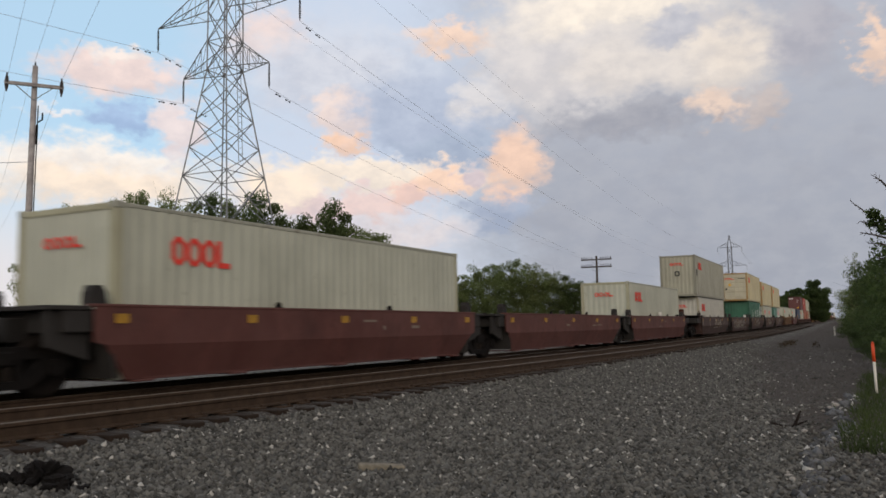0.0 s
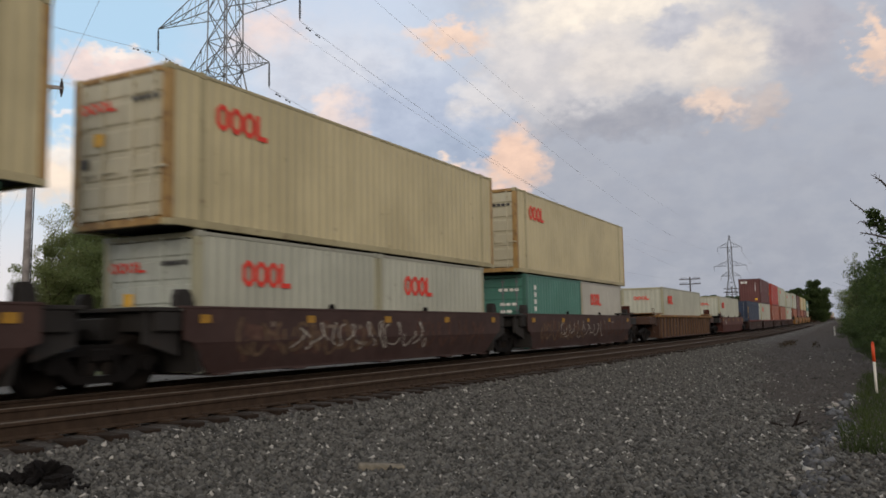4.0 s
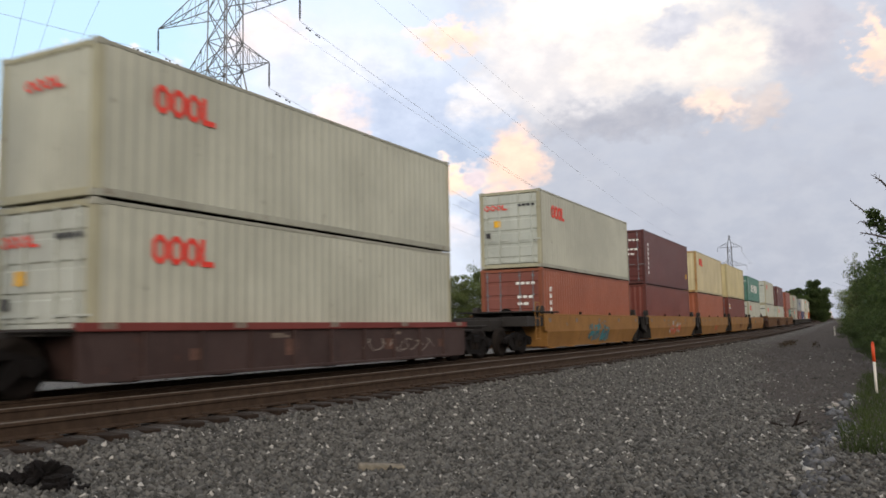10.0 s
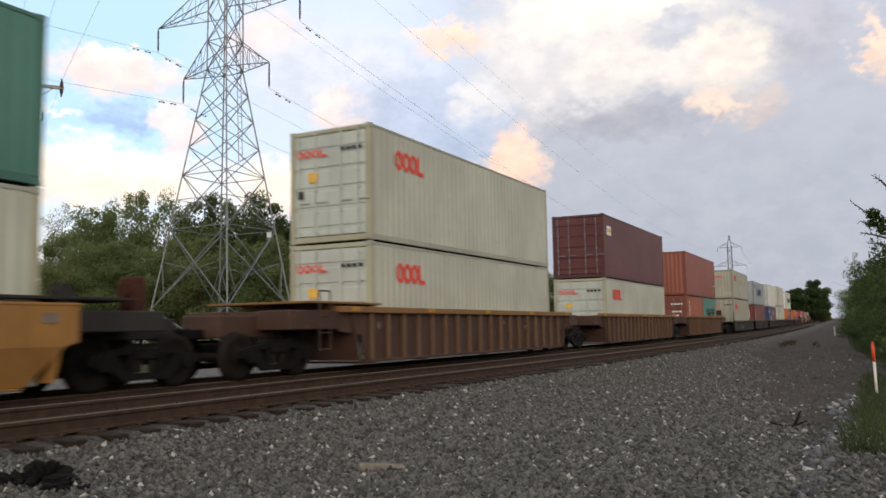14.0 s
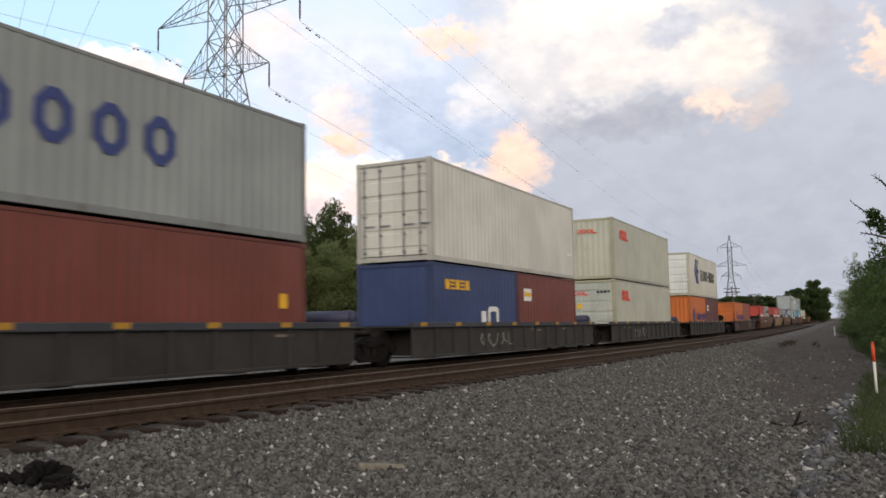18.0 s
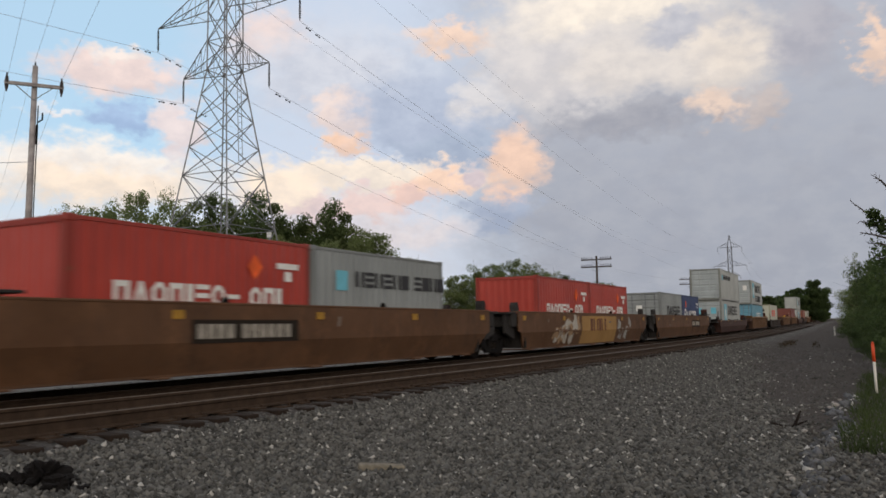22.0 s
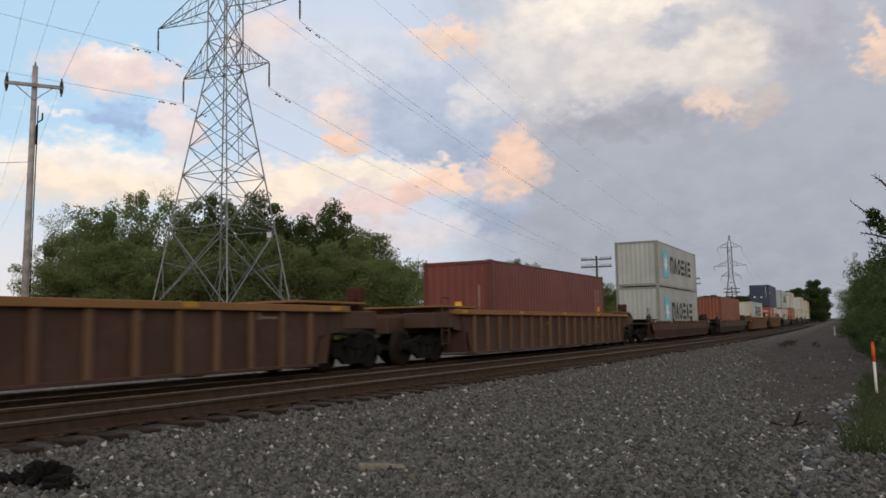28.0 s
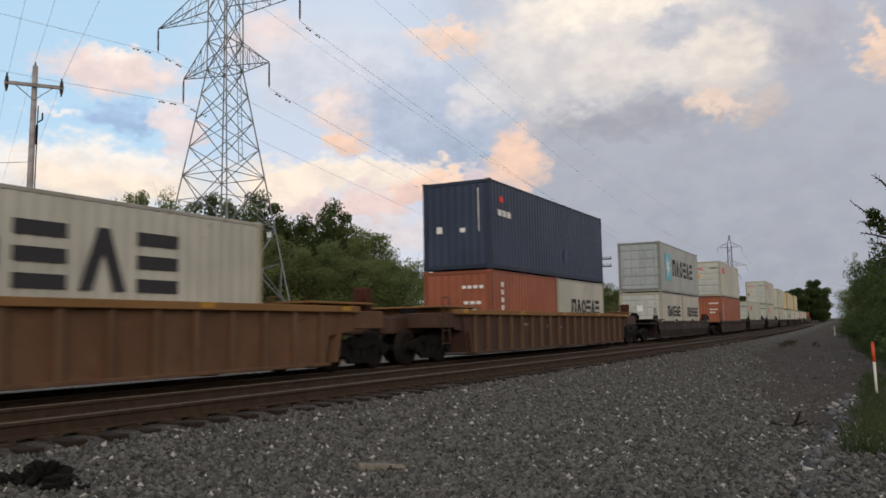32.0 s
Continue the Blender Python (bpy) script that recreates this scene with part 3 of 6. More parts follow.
P_RED = lambda: plain("red_lettering", (226, 60, 46), 0.6, 0, 0.12)
P_WHITE = lambda: plain("white_lettering", (226, 226, 222), 0.6, 0, 0.08)
P_BLACK = lambda: plain("black_lettering", (40, 40, 44), 0.6, 0, 0.1)
P_BLUE = lambda: plain("blue_lettering", (48, 62, 116), 0.6, 0, 0.1)
P_YELLOW = lambda: plain("yellow_mark", (226, 172, 40), 0.6, 0, 0.1)
P_SKY = lambda: plain("pale_blue_panel", (106, 186, 206), 0.6, 0, 0.08)


def rng_marks(L, H, col):
    return col not in ("cream", "yellow")


def markings(t, style, L, H, col, doors):
    front = -L / 2
    P = "painted "
    if style == "o":          # red brand marks
        mark(t, "side_logo", "rrru", front + 1.2, H - 0.98, 0.5, 0.34, 0.035, P_RED(), "red painted logo shapes")
        mark_end(t, "end_logo", "rrru", -1.0 if doors else -0.5, H - 0.72, 0.2, 0.21, 0.03, P_RED(), "small red logo shapes", L)
        if col == "white2" and H < 2.7 and not doors:
            mark(t, "patch", "b", 0.6, 0.6, 0.75, 0.42, 0, plain("grey_patch", (128, 132, 130), 0.7), "dull grey repair patch")
        if col == "drab" and not doors:
            for y in ((front + 0.35,) if L > 13 else (-0.6, 2.9)):
                mark(t, "patch", "o" if L > 13 else "b", y, H - (1.45 if L > 13 else 1.3), 0.44, 0.44 if L > 13 else 0.7, 0, plain("dark_sticker", (62, 62, 60), 0.7) if L > 13 else plain("grey_smudge", (150, 149, 133), 0.8), "dark square sticker" if L > 13 else "dull smudge")
            if L > 13:
                mark_end(t, "sticker", "o", -0.2, H - 1.45, 0.34, 0.34, 0, plain("dark_sticker", (62, 62, 60), 0.7), "dark square sticker", L)
        if doors:
            mark_end(t, "warning_label", "b", -0.62, H - 1.35, 0.24, 0.26, 0, P_YELLOW(), "yellow warning label", L)
            mark_end(t, "data_plate", "b", -0.98, H - 1.75, 0.2, 0.2, 0, P_BLACK(), "dark data plate", L)
            mark_end(t, "number_mark", "bbbb", 0.35, H - 0.62, 0.09, 0.13, 0.04, P_BLACK(), "", L)
    elif style in "mq":       # pale blue star panel and black marks
        lift = H * (0.53 if style == "m" else 0.66)
        put("logo_panel", cached("panel", lambda: Shape().box(0, 0.006, 0, 1.5, 0, 1.6).mesh("logo_panel")), P_SKY(), t, "pale blue square", pose(W2 + 0.003, front + 1.36, lift - 0.82))
        put("logo_star", cached("star", star_logo), P_WHITE(), t, "white seven-pointed star", pose(W2 + 0.003, front + 1.36, lift - 0.82))
        mark(t, "side_name", "nareae", front + 3.45, lift - 0.5, 1.0, 0.9, 0.22, P_BLACK(), "large black letter-sized marks")
    elif style in "MW":       # the same with two lines
        put("logo_panel", cached("panel", lambda: Shape().box(0, 0.006, 0, 1.5, 0, 1.6).mesh("logo_panel")), P_SKY(), t, "pale blue square", pose(W2 + 0.003, front + 1.42, H * 0.5 - 0.6))
        put("logo_star", cached("star", star_logo), P_WHITE(), t, "white seven-pointed star", pose(W2 + 0.003, front + 1.42, H * 0.5 - 0.6))
        mark(t, "side_name", "nareae", front + 3.8, H * 0.5 + 0.08, 0.8, 0.83, 0.18, P_BLACK(), "large black letter-sized marks")
        mark(t, "side_name", "eeaannr", front + 3.8, H * 0.5 - 0.95, 0.66, 0.7, 0.167, P_BLACK(), "large black letter-sized marks")
        for x in (-0.78, 0.36):
            mark_end(t, "end_panel", "b", x, H - 1.1, 0.5, 0.42, 0, P_WHITE() if style == "M" else P_SKY(), "white square on a door" if style == "M" else "pale blue square on a door", L)
    elif style == "n":        # small black name
        mark(t, "side_name", "hehehbsebhb", front + 1.7, H - 0.85, 0.36, 0.36, 0.06, P_BLACK(), "small black letter-sized marks")
        mark(t, "logo_panel", "b", front + 0.9, H - 0.95, 0.45, 0.45, 0, P_SKY(), "pale blue square")
    elif style == "k":        # low black name near the floor
        mark(t, "side_name", "nareae", front + (1.6 if L < 7 else 3), 1.2, 0.62, 0.55, 0.08, P_BLACK(), "black letter-sized marks")
        mark_end(t, "end_panel", "b", -0.2, 1.5, 0.34, 0.34, 0, P_WHITE(), "white square on a door", L)
    elif style == "u":        # wide-set white marks
        mark(t, "side_name", "usasesr", front + 3.2, 1.3, 0.72, 0.82, 0.62, P_WHITE(), "wide-set white letter-sized marks")
        mark(t, "edge_stripe", "i", L / 2 - 1.4, 1.05, 1.6, 0.8, 0, P_WHITE(), "white upright panel at the end")
    elif style == "g":        # white marks
        mark(t, "side_name", "rninasrninnir", front + 2.9, H * 0.5 - 0.35, 0.8, 0.44, 0.115, P_WHITE(), "large white letter-sized marks")
        for k in range(6):
            mark(t, "edge_mark", "b", front + 0.62, 0.62 + 0.3 * k, 0.2, 0.2, 0, P_WHITE(), "white upright marks" if k == 0 else "")
        mark_end(t, "door_mark", "bbb", 0.2, H - 0.6, 0.1, 0.22, 0.08, P_WHITE(), "", L)
        mark_end(t, "door_mark", "bb", 0.2, H - 1.2, 0.16, 0.3, 0.08, P_WHITE(), "", L)
    elif style == "c":        # blue marks
        mark(t, "side_name", "rrrrr", front + 3.55, H * 0.5 - 0.3, 0.85, 0.68, 0.37, P_BLUE(), "large blue letter-sized marks")
        mark(t, "small_mark", "bbbbb", front + 0.7, H - 0.62, 0.2, 0.25, 0.06, P_BLUE(), "small blue marks")
    elif style == "H":        # chevron and dark marks
        sh = cached("chev", lambda: Shape().prism([(0, 0.75), (0.55, 1.5), (0.95, 1.5), (0.42, 0.75), (0.95, 0), (0.55, 0)], 0, 0.006).prism([(0.62, 0.75), (1.14, 1.5), (1.5, 1.5), (1.1, 0.88), (1.5, 0.88), (1.5, 0.62), (1.1, 0.62), (1.4, 0), (1.02, 0)], 0, 0.006).mesh("chevron"))
        k = 1.12 if L > 7 else 0.68
        put("logo", sh, P_BLUE(), t, "blue double chevron", Matrix.Translation((W2 + 0.006, front + (2.0 if L > 7 else 0.7), 0.9 if L > 7 else 0.74)) @ Matrix.Diagonal((1, k, k, 1)))
        mark(t, "side_name", "narrrdiirrr", front + (4.35 if L > 7 else 2.1), 1.15 if L > 7 else 0.98, 0.7 * k, 0.47 * k, 0.09 * k, P_BLACK() if L > 7 else P_BLUE(), "dark letter-sized marks")
    elif style == "s":        # white brand marks on red or blue, low on the side
        if col == "blue":
            mark(t, "side_name", "rsriarnir", front + 1.6, 1.25, 0.34, 0.3, 0.12, P_WHITE(), "white letter-sized marks")
            mark(t, "side_logo", "r", front + 0.7, 1.2, 0.5, 0.62, 0, P_WHITE(), "white ring logo")
        else:
            mark(t, "side_name", "narnierdsrni", front + 0.9, 1.2, 0.4, 0.33, 0.07, P_WHITE(), "white letter-sized marks")
        mark(t, "side_mark", "b", L / 2 - 1.1, 2.0, 0.12, 0.7, 0, P_WHITE(), "white bar")
        mark(t, "side_mark", "b", L / 2 - 0.85, 1.75, 0.2, 0.22, 0, P_WHITE(), "white bar")
        mark(t, "side_disc", "D", front + (1.0 if col == "blue" else 4.1), 1.75, 0.5, 0.42, 0, plain("orange_mark", (232, 96, 40)), "orange diamond mark")
    elif style == "y":        # red marks low on white
        mark(t, "side_name", "heheseiee", front + 2.2, 1.35, 0.8, 0.6, 0.1, P_RED(), "red letter-sized marks")
        mark_end(t, "end_logo", "b", 0.2, H - 0.9, 0.35, 0.3, 0, P_BLACK(), "dark logo shape", L)
    elif style == "z":        # small white marks in the lower part
        mark(t, "side_name", "eeeee", front + 4.4, 0.95, 0.75, 0.72, 0.15, P_WHITE(), "white letter-sized marks")
    elif style == "v":        # upright white marks near the front corner
        for i in range(7):
            mark(t, "number_mark", "b", front + 0.75, 0.55 + i * 0.25, 0.16, 0.2, 0, P_WHITE(), "white upright number marks" if i == 0 else "")
        mark_end(t, "door_mark", "bbbb", 0.2, H - 0.6, 0.1, 0.14, 0.06, P_WHITE(), "", L)
        mark_end(t, "door_mark", "bbb", 0.25, H - 1.1, 0.1, 0.16, 0.06, P_WHITE(), "", L)
        mark_end(t, "door_mark", "bb", 0.25, H - 1.35, 0.1, 0.18, 0.06, P_WHITE(), "", L)
        mark(t, "warning_label", "b", L / 2 - 0.9, 0.7, 0.32, 0.3, 0, P_YELLOW(), "yellow warning label")
    elif style == "t":        # white end name, upright white marks, yellow label
        mark_end(t, "end_name", "bob", -0.95, H - 0.55, 0.24, 0.2, 0.05, P_WHITE(), "white letter-sized marks", L)
        mark_end(t, "upright_mark", "i", 0.62, H - 1.5, 1.0, 0.1, 0, P_WHITE(), "", L)
        for i in range(5):
            mark(t, "number_mark", "b", front + 0.55, H - 1.6 + i * 0.24, 0.17, 0.16, 0, P_WHITE(), "white upright number marks" if i == 0 else "")
        mark_end(t, "warning_label", "b", 0.55, 0.35, 0.22, 0.3, 0, P_YELLOW(), "yellow warning label", L)
        mark(t, "warning_label", "b", L / 2 - 0.9, 1.2, 0.3, 0.25, 0, P_YELLOW(), "yellow warning label")
    elif style == "a":        # small yellow label, an upright pale line, yellow bar by the corner
        mark_end(t, "warning_label", "b", -0.05, 1.35, 0.24, 0.24, 0, P_YELLOW(), "yellow warning label", L)
        mark_end(t, "upright_mark", "i", 0.78, 0.35, 1.75, 0.12, 0, plain("faded_white", (150, 120, 116), 0.7), "", L)
        mark(t, "upright_bar", "b", front + 0.24, 0.35, 0.9, 0.14, 0, P_YELLOW(), "yellow upright bar")
        for k, y in enumerate((L / 2 - 1.3, L / 2 - 0.95)):
            mark(t, "upright_mark", "b", y, 0.35 if k == 0 else 1.75, 1.9 if k == 0 else 0.55, 0.16, 0, plain("faded_white", (150, 120, 116), 0.7), "faded white upright mark")
        for z, m_ in ((1.35, P_YELLOW()), (0.85, P_WHITE()), (0.45, P_YELLOW())):
            mark(t, "label", "b", L / 2 - 0.95, z, 0.22, 0.2, 0, m_, "small square label")
    elif style == "r":        # two upright rows of white marks by the rear corner
        for y in (L / 2 - 1.3, L / 2 - 0.85):
            for i in range(6):
                mark(t, "number_mark", "b", y, 0.5 + i * 0.3, 0.2, 0.16, 0, plain("dull_white", (160, 116, 100), 0.7), "white upright number marks" if i == 0 else "")
    elif style == "j":        # two small white squares, a white line by the corner, a small logo
        mark_end(t, "small_square", "b", -0.7, 1.2, 0.22, 0.2, 0, P_WHITE(), "", L)
        mark_end(t, "small_square", "b", 0.15, 1.2, 0.14, 0.18, 0, P_WHITE(), "", L)
        mark_end(t, "upright_mark", "i", 0.8, 1.2, 1.4, 0.07, 0, P_WHITE(), "", L)
        mark(t, "side_logo", "b", front + 0.75, H - 0.7, 0.2, 0.3, 0, P_RED(), "small red logo shape")
        mark(t, "side_name", "bbb", front + 0.6, H - 1.15, 0.2, 0.3, 0.08, P_WHITE(), "small white marks")
        mark(t, "side_mark", "b", L / 2 - 5.2, 0.6, 0.5, 0.3, 0, plain("faded_blue", (64, 82, 112), 0.7), "faded pale mark")
    elif style == "b":        # navy with a yellow upright panel
        mark(t, "yellow_panel", "i", front + 0.55, 0.4, 1.9, 0.8, 0, P_YELLOW(), "yellow upright panel")
        mark(t, "yellow_mark", "b", L / 2 - 0.6, 0.4, 0.4, 0.25, 0, P_YELLOW(), "yellow label")
        mark_end(t, "door_mark", "bbbbbb", -0.9, H - 1.5, 0.16, 0.16, 0.06, P_WHITE(), "", L)
        mark_end(t, "door_mark", "bbb", -0.9, H - 1.1, 0.14, 0.14, 0.06, P_YELLOW(), "", L)
    elif style == "x":        # blue box with yellow name
        mark(t, "side_name", "bebeb", front + 0.8, 1.85, 0.28, 0.26, 0.06, P_YELLOW(), "yellow letter-sized marks")
        mark(t, "sticker", "o", L / 2 - 2.4, 0.7, 0.7, 0.8, 0, P_WHITE(), "white square sticker")
        mark(t, "sticker", "b", L / 2 - 2.9, 0.85, 0.4, 0.34, 0, P_WHITE(), "white sticker")
    elif style == "f":        # one pale sticker high on the front of the side
        mark(t, "sticker", "b", front + 0.5, H - 0.95, 0.42, 0.7, 0, P_WHITE(), "white sticker")
        mark(t, "sticker_band", "b", front + 0.56, H - 0.8, 0.14, 0.58, 0, P_YELLOW(), "yellow band on the sticker", x=W2 + 0.012)
    elif rng_marks(L, H, col):
        mark(t, "side_number", "bbb", L / 2 - 0.9, 0.9, 0.1, 0.14, 0.03, P_WHITE(), "small pale number marks")


def container(length, H, col, style, front, rich=True):
    L = LEN[length]
    t = new("shipping_container")
    tone = tuple(c * 0.94 for c in COLOURS[col])
    mat = paint("paint_" + col, tone, 0.32 if col in ("white", "cream", "white2") else 0.2, rough=0.42)
    q = {"white": (0.86, 0.84, 0.78), "white2": (0.86, 0.84, 0.78), "cream": (0.8, 0.68, 0.52), "mgrey": (0.72, 0.72, 0.7)}.get(col, (0.8, 0.8, 0.8))
    frame_mat = paint("frame_" + col, tuple(int(c * k) for c, k in zip(COLOURS[col], q)), 0.8 if col == "cream" else 0.38, (108, 76, 50))
    door_mat = paint("door_" + col, DOORS[col], 0.25, rough=0.42) if col in DOORS else mat
    rail_mat = paint("rail_" + col, tuple(int(c * 0.82) for c in COLOURS[col]), 0.55, (92, 68, 50))
    smooth = col == "reefer"
    sm = cached(("side", length, H, smooth), lambda: side_mesh(L, H, smooth))
    put("side_panel", sm, mat, t)
    put("side_panel", sm, mat, t, m=pose(0, 0, 0, 0, 0, 180))
    if smooth:
        strip = cached(("strip", length), lambda: Shape().box(1.211, 1.221, -L / 2 + 0.3, L / 2 - 0.3, 0, 0.03).mesh("rub_strip"))
        for z in (0.3, 0.42, 0.54):
            put("rub_strip", strip, mat, t, m=pose(0, 0, z))
    put("roof", cached(("roof", length), lambda: Shape().box(-1.17, 1.17, -L / 2 + 0.06, L / 2 - 0.06, -0.06, -0.03).mesh("roof")), mat, t, m=pose(0, 0, H))
    put("floor_frame", cached(("cfloor", length), lambda: Shape().box(-1.15, 1.15, -L / 2 + 0.1, L / 2 - 0.1, 0.06, 0.14).mesh("floor_frame")), M_DARK, t)
    br = cached(("brail", length), lambda: Shape().box(1.15, W2 - 0.002, -L / 2 + 0.15, L / 2 - 0.15, 0.015, 0.15, 0.008).mesh("bottom_rail"))
    tr = cached(("trail", length), lambda: Shape().box(1.15, W2 - 0.004, -L / 2 + 0.15, L / 2 - 0.15, -0.09, -0.02, 0.008).mesh("top_rail"))
    for a in (0, 180):
        put("bottom_rail", br, rail_mat, t, m=pose(0, 0, 0, 0, 0, a))
        put("top_rail", tr, rail_mat, t, m=pose(0, 0, H, 0, 0, a))
    post = cached(("cpost", H), lambda: Shape().box(-0.075, 0.075, -0.085, 0.085, 0.118, H - 0.118, 0.01).mesh("corner_post"))
    cast = cached("cast", lambda: Shape().box(-0.081, 0.081, -0.089, 0.089, 0, 0.118, 0.012).mesh("corner_casting"))
    ys = [L / 2 - 0.089]
    if length == 45:
        ys.append(LEN[40] / 2 - 0.089)
    for x in (-1, 1):
        for y in (-1, 1):
            for k, yy in enumerate(ys):
                xx = x * (W2 - 0.0815 + (0.004 if k else 0))
                put("corner_post", post, rail_mat if k else frame_mat, t, m=pose(xx, y * yy, 0))
                if rich:
                    put("corner_casting", cast, rail_mat, t, m=pose(xx + x * 0.0015, y * (yy + 0.0015), 0))
                    put("corner_casting", cast, rail_mat, t, m=pose(xx + x * 0.0015, y * (yy + 0.0015), H - 0.118))
    sill = cached("esill", lambda: Shape().box(-1.06, 1.06, -0.05, 0.05, 0.02, 0.16, 0.008).mesh("end_sill"))
    head = cached("ehead", lambda: Shape().box(-1.06, 1.06, -0.05, 0.05, -0.13, -0.02, 0.008).mesh("end_header"))
    wall = cached(("ewall", H), lambda: mesh_from("end_wall", *(lambda vf: ([(y, -(x - 1.0), z) for x, y, z in vf[0]], vf[1]))(corrugated(2.12, 0.16, H - 0.13, 1.0))))
    for sgn in (-1, 1):
        put("end_sill", sill, frame_mat, t, m=pose(0, sgn * (L / 2 - 0.06), 0))
        put("end_header", head, frame_mat, t, m=pose(0, sgn * (L / 2 - 0.06), H))
    put("end_wall", wall, mat, t, m=pose(0, L / 2 - 0.03, 0, 0, 0, 180))
    if front == "d":
        dm, bm_ = cached(("door", H), lambda: door_mesh(H)), cached(("lock", H), lambda: bar_mesh(H))
        pale = col in DOORS and col != "brick"
        for sx in (-0.565, 0.565):
            d = put("door", dm, door_mat, t, m=pose(sx, -L / 2 + 0.03, 0))
            if rich:
                for bx in (-0.22, 0.3):
                    put("locking_bar", bm_, door_mat if pale else M_GALV, d, "" if pale or bx > 0 else "galvanised locking bar", pose(bx if sx > 0 else -bx - 0.08, 0, 0))
    else:
        put("end_wall", wall, mat, t, m=pose(0, -L / 2 + 0.03, 0))
    markings(t, style, L, H, col, front == "d")
    size = {20: "twenty-foot", 40: "forty-foot", 45: "forty-five-foot"}[length]
    return tagged(t, "%s %s steel shipping container%s" % (NAMES[col], size, " with closed end doors" if front == "d" else " with a corrugated end"), "shipping container", "containers on the train")


# ---------------------------------------------------------------- well cars
CARCOL = {"red": (84, 43, 37), "maroon": (58, 35, 30), "yellow": (140, 98, 42), "brown": (62, 37, 23), "ochre": (94, 64, 40), "dark": (40, 28, 23), "umber": (66, 38, 30), "grey": (36, 33, 30), "ttx": (88, 56, 28), "wine": (54, 34, 30), "rose": (112, 42, 36), "soot": (26, 22, 20), "slate": (50, 52, 59)}
CARNAME = {"red": "dull red", "maroon": "grimy maroon", "yellow": "yellow", "brown": "rusty brown", "ochre": "rust-streaked yellow-brown", "dark": "dark dirty brown", "umber": "rusty red-brown", "grey": "soot-grey", "ttx": "tan-brown", "wine": "dull wine-red"}
WHEEL_R = 0.46
FACE = {"smooth": 1.468, "low": 1.468, "ribbed": 1.363, "flat": 1.423}


def wheel_mesh():
    prof = [(0.0, 0.0), (0.0, 0.09), (0.03, 0.1), (0.035, 0.3), (0.0, 0.36), (0.0, WHEEL_R), (0.12, WHEEL_R + 0.004), (0.128, WHEEL_R + 0.03), (0.15, WHEEL_R + 0.028), (0.15, 0.34), (0.09, 0.3), (0.09, 0.1), (0.16, 0.09), (0.16, 0.0)]
    n = 24
    v = [(0.07 - a, r * math.cos(2 * math.pi * i / n), r * math.sin(2 * math.pi * i / n)) for i in range(n) for a, r in prof]
    k = len(prof)
    f = [(i * k + j, i * k + j + 1, ((i + 1) % n) * k + j + 1, ((i + 1) % n) * k + j) for i in range(n) for j in range(k - 1)]
    return mesh_from("wheel", v, f, True)


def frame_mesh():
    """Cast side frame, with two windows round the spring nest."""
    sh = Shape()
    top = [(-1.18, 0.44), (-1.16, 0.58), (-0.95, 0.64), (-0.55, 0.7), (-0.4, 0.78), (0.4, 0.78), (0.55, 0.7), (0.95, 0.64), (1.16, 0.58), (1.18, 0.44), (1.0, 0.42), (0.62, 0.6), (-0.62, 0.6), (-1.0, 0.42)]
    sh.prism(top, -0.06, 0.06)
    sh.prism([(-0.62, 0.6), (-0.95, 0.5), (-0.48, 0.17), (0.48, 0.17), (0.95, 0.5), (0.62, 0.6), (0.38, 0.29), (-0.38, 0.29)], -0.055, 0.055)
    sh.box(-0.06, 0.06, -0.36, -0.26, 0.28, 0.62)
    sh.box(-0.06, 0.06, 0.26, 0.36, 0.28, 0.62)
    for y in (-0.89, 0.89):
        sh.tube((-0.05, y, 0.46), (0.11, y, 0.46), 0.13, n=10)
    return sh.mesh("side_frame")


def truck(car, y):
    sh = cached("bolster", lambda: Shape().box(-1.1, 1.1, -0.22, 0.22, 0.5, 0.72, 0.03).tube((0, 0, 0.7), (0, 0, 0.86), 0.22, n=12).mesh("truck"))
    tk = put("truck", sh, M_DARK, car, "black cast-steel truck", pose(0, y, -0.05))
    fr, wh = cached("sframe", frame_mesh), cached("wheel", wheel_mesh)
    ax = cached("axle", lambda: Shape().tube((-1.0, 0, 0), (1.0, 0, 0), 0.085, n=8).mesh("axle"))
    sp = cached("spring", lambda: Shape().tube((0, 0, 0.3), (0, 0, 0.5), 0.075, n=8).mesh("spring"))
    for sx in (-1, 1):
        put("side_frame", fr, M_DARK, tk, m=pose(sx * 1.0, 0, 0, 0, 0, 0 if sx > 0 else 180))
        for sy in (-0.14, 0.14):
            put("spring", sp, M_WHEEL, tk, m=pose(sx * 1.0, sy, 0))
    for wy in (-0.89, 0.89):
        put("axle", ax, M_WHEEL, tk, m=pose(0, wy, WHEEL_R))
        for sx in (-1, 1):
            put("wheel", wh, M_WHEEL, tk, m=pose(sx * 0.735, wy, WHEEL_R, 0, 0, 0 if sx > 0 else 180))


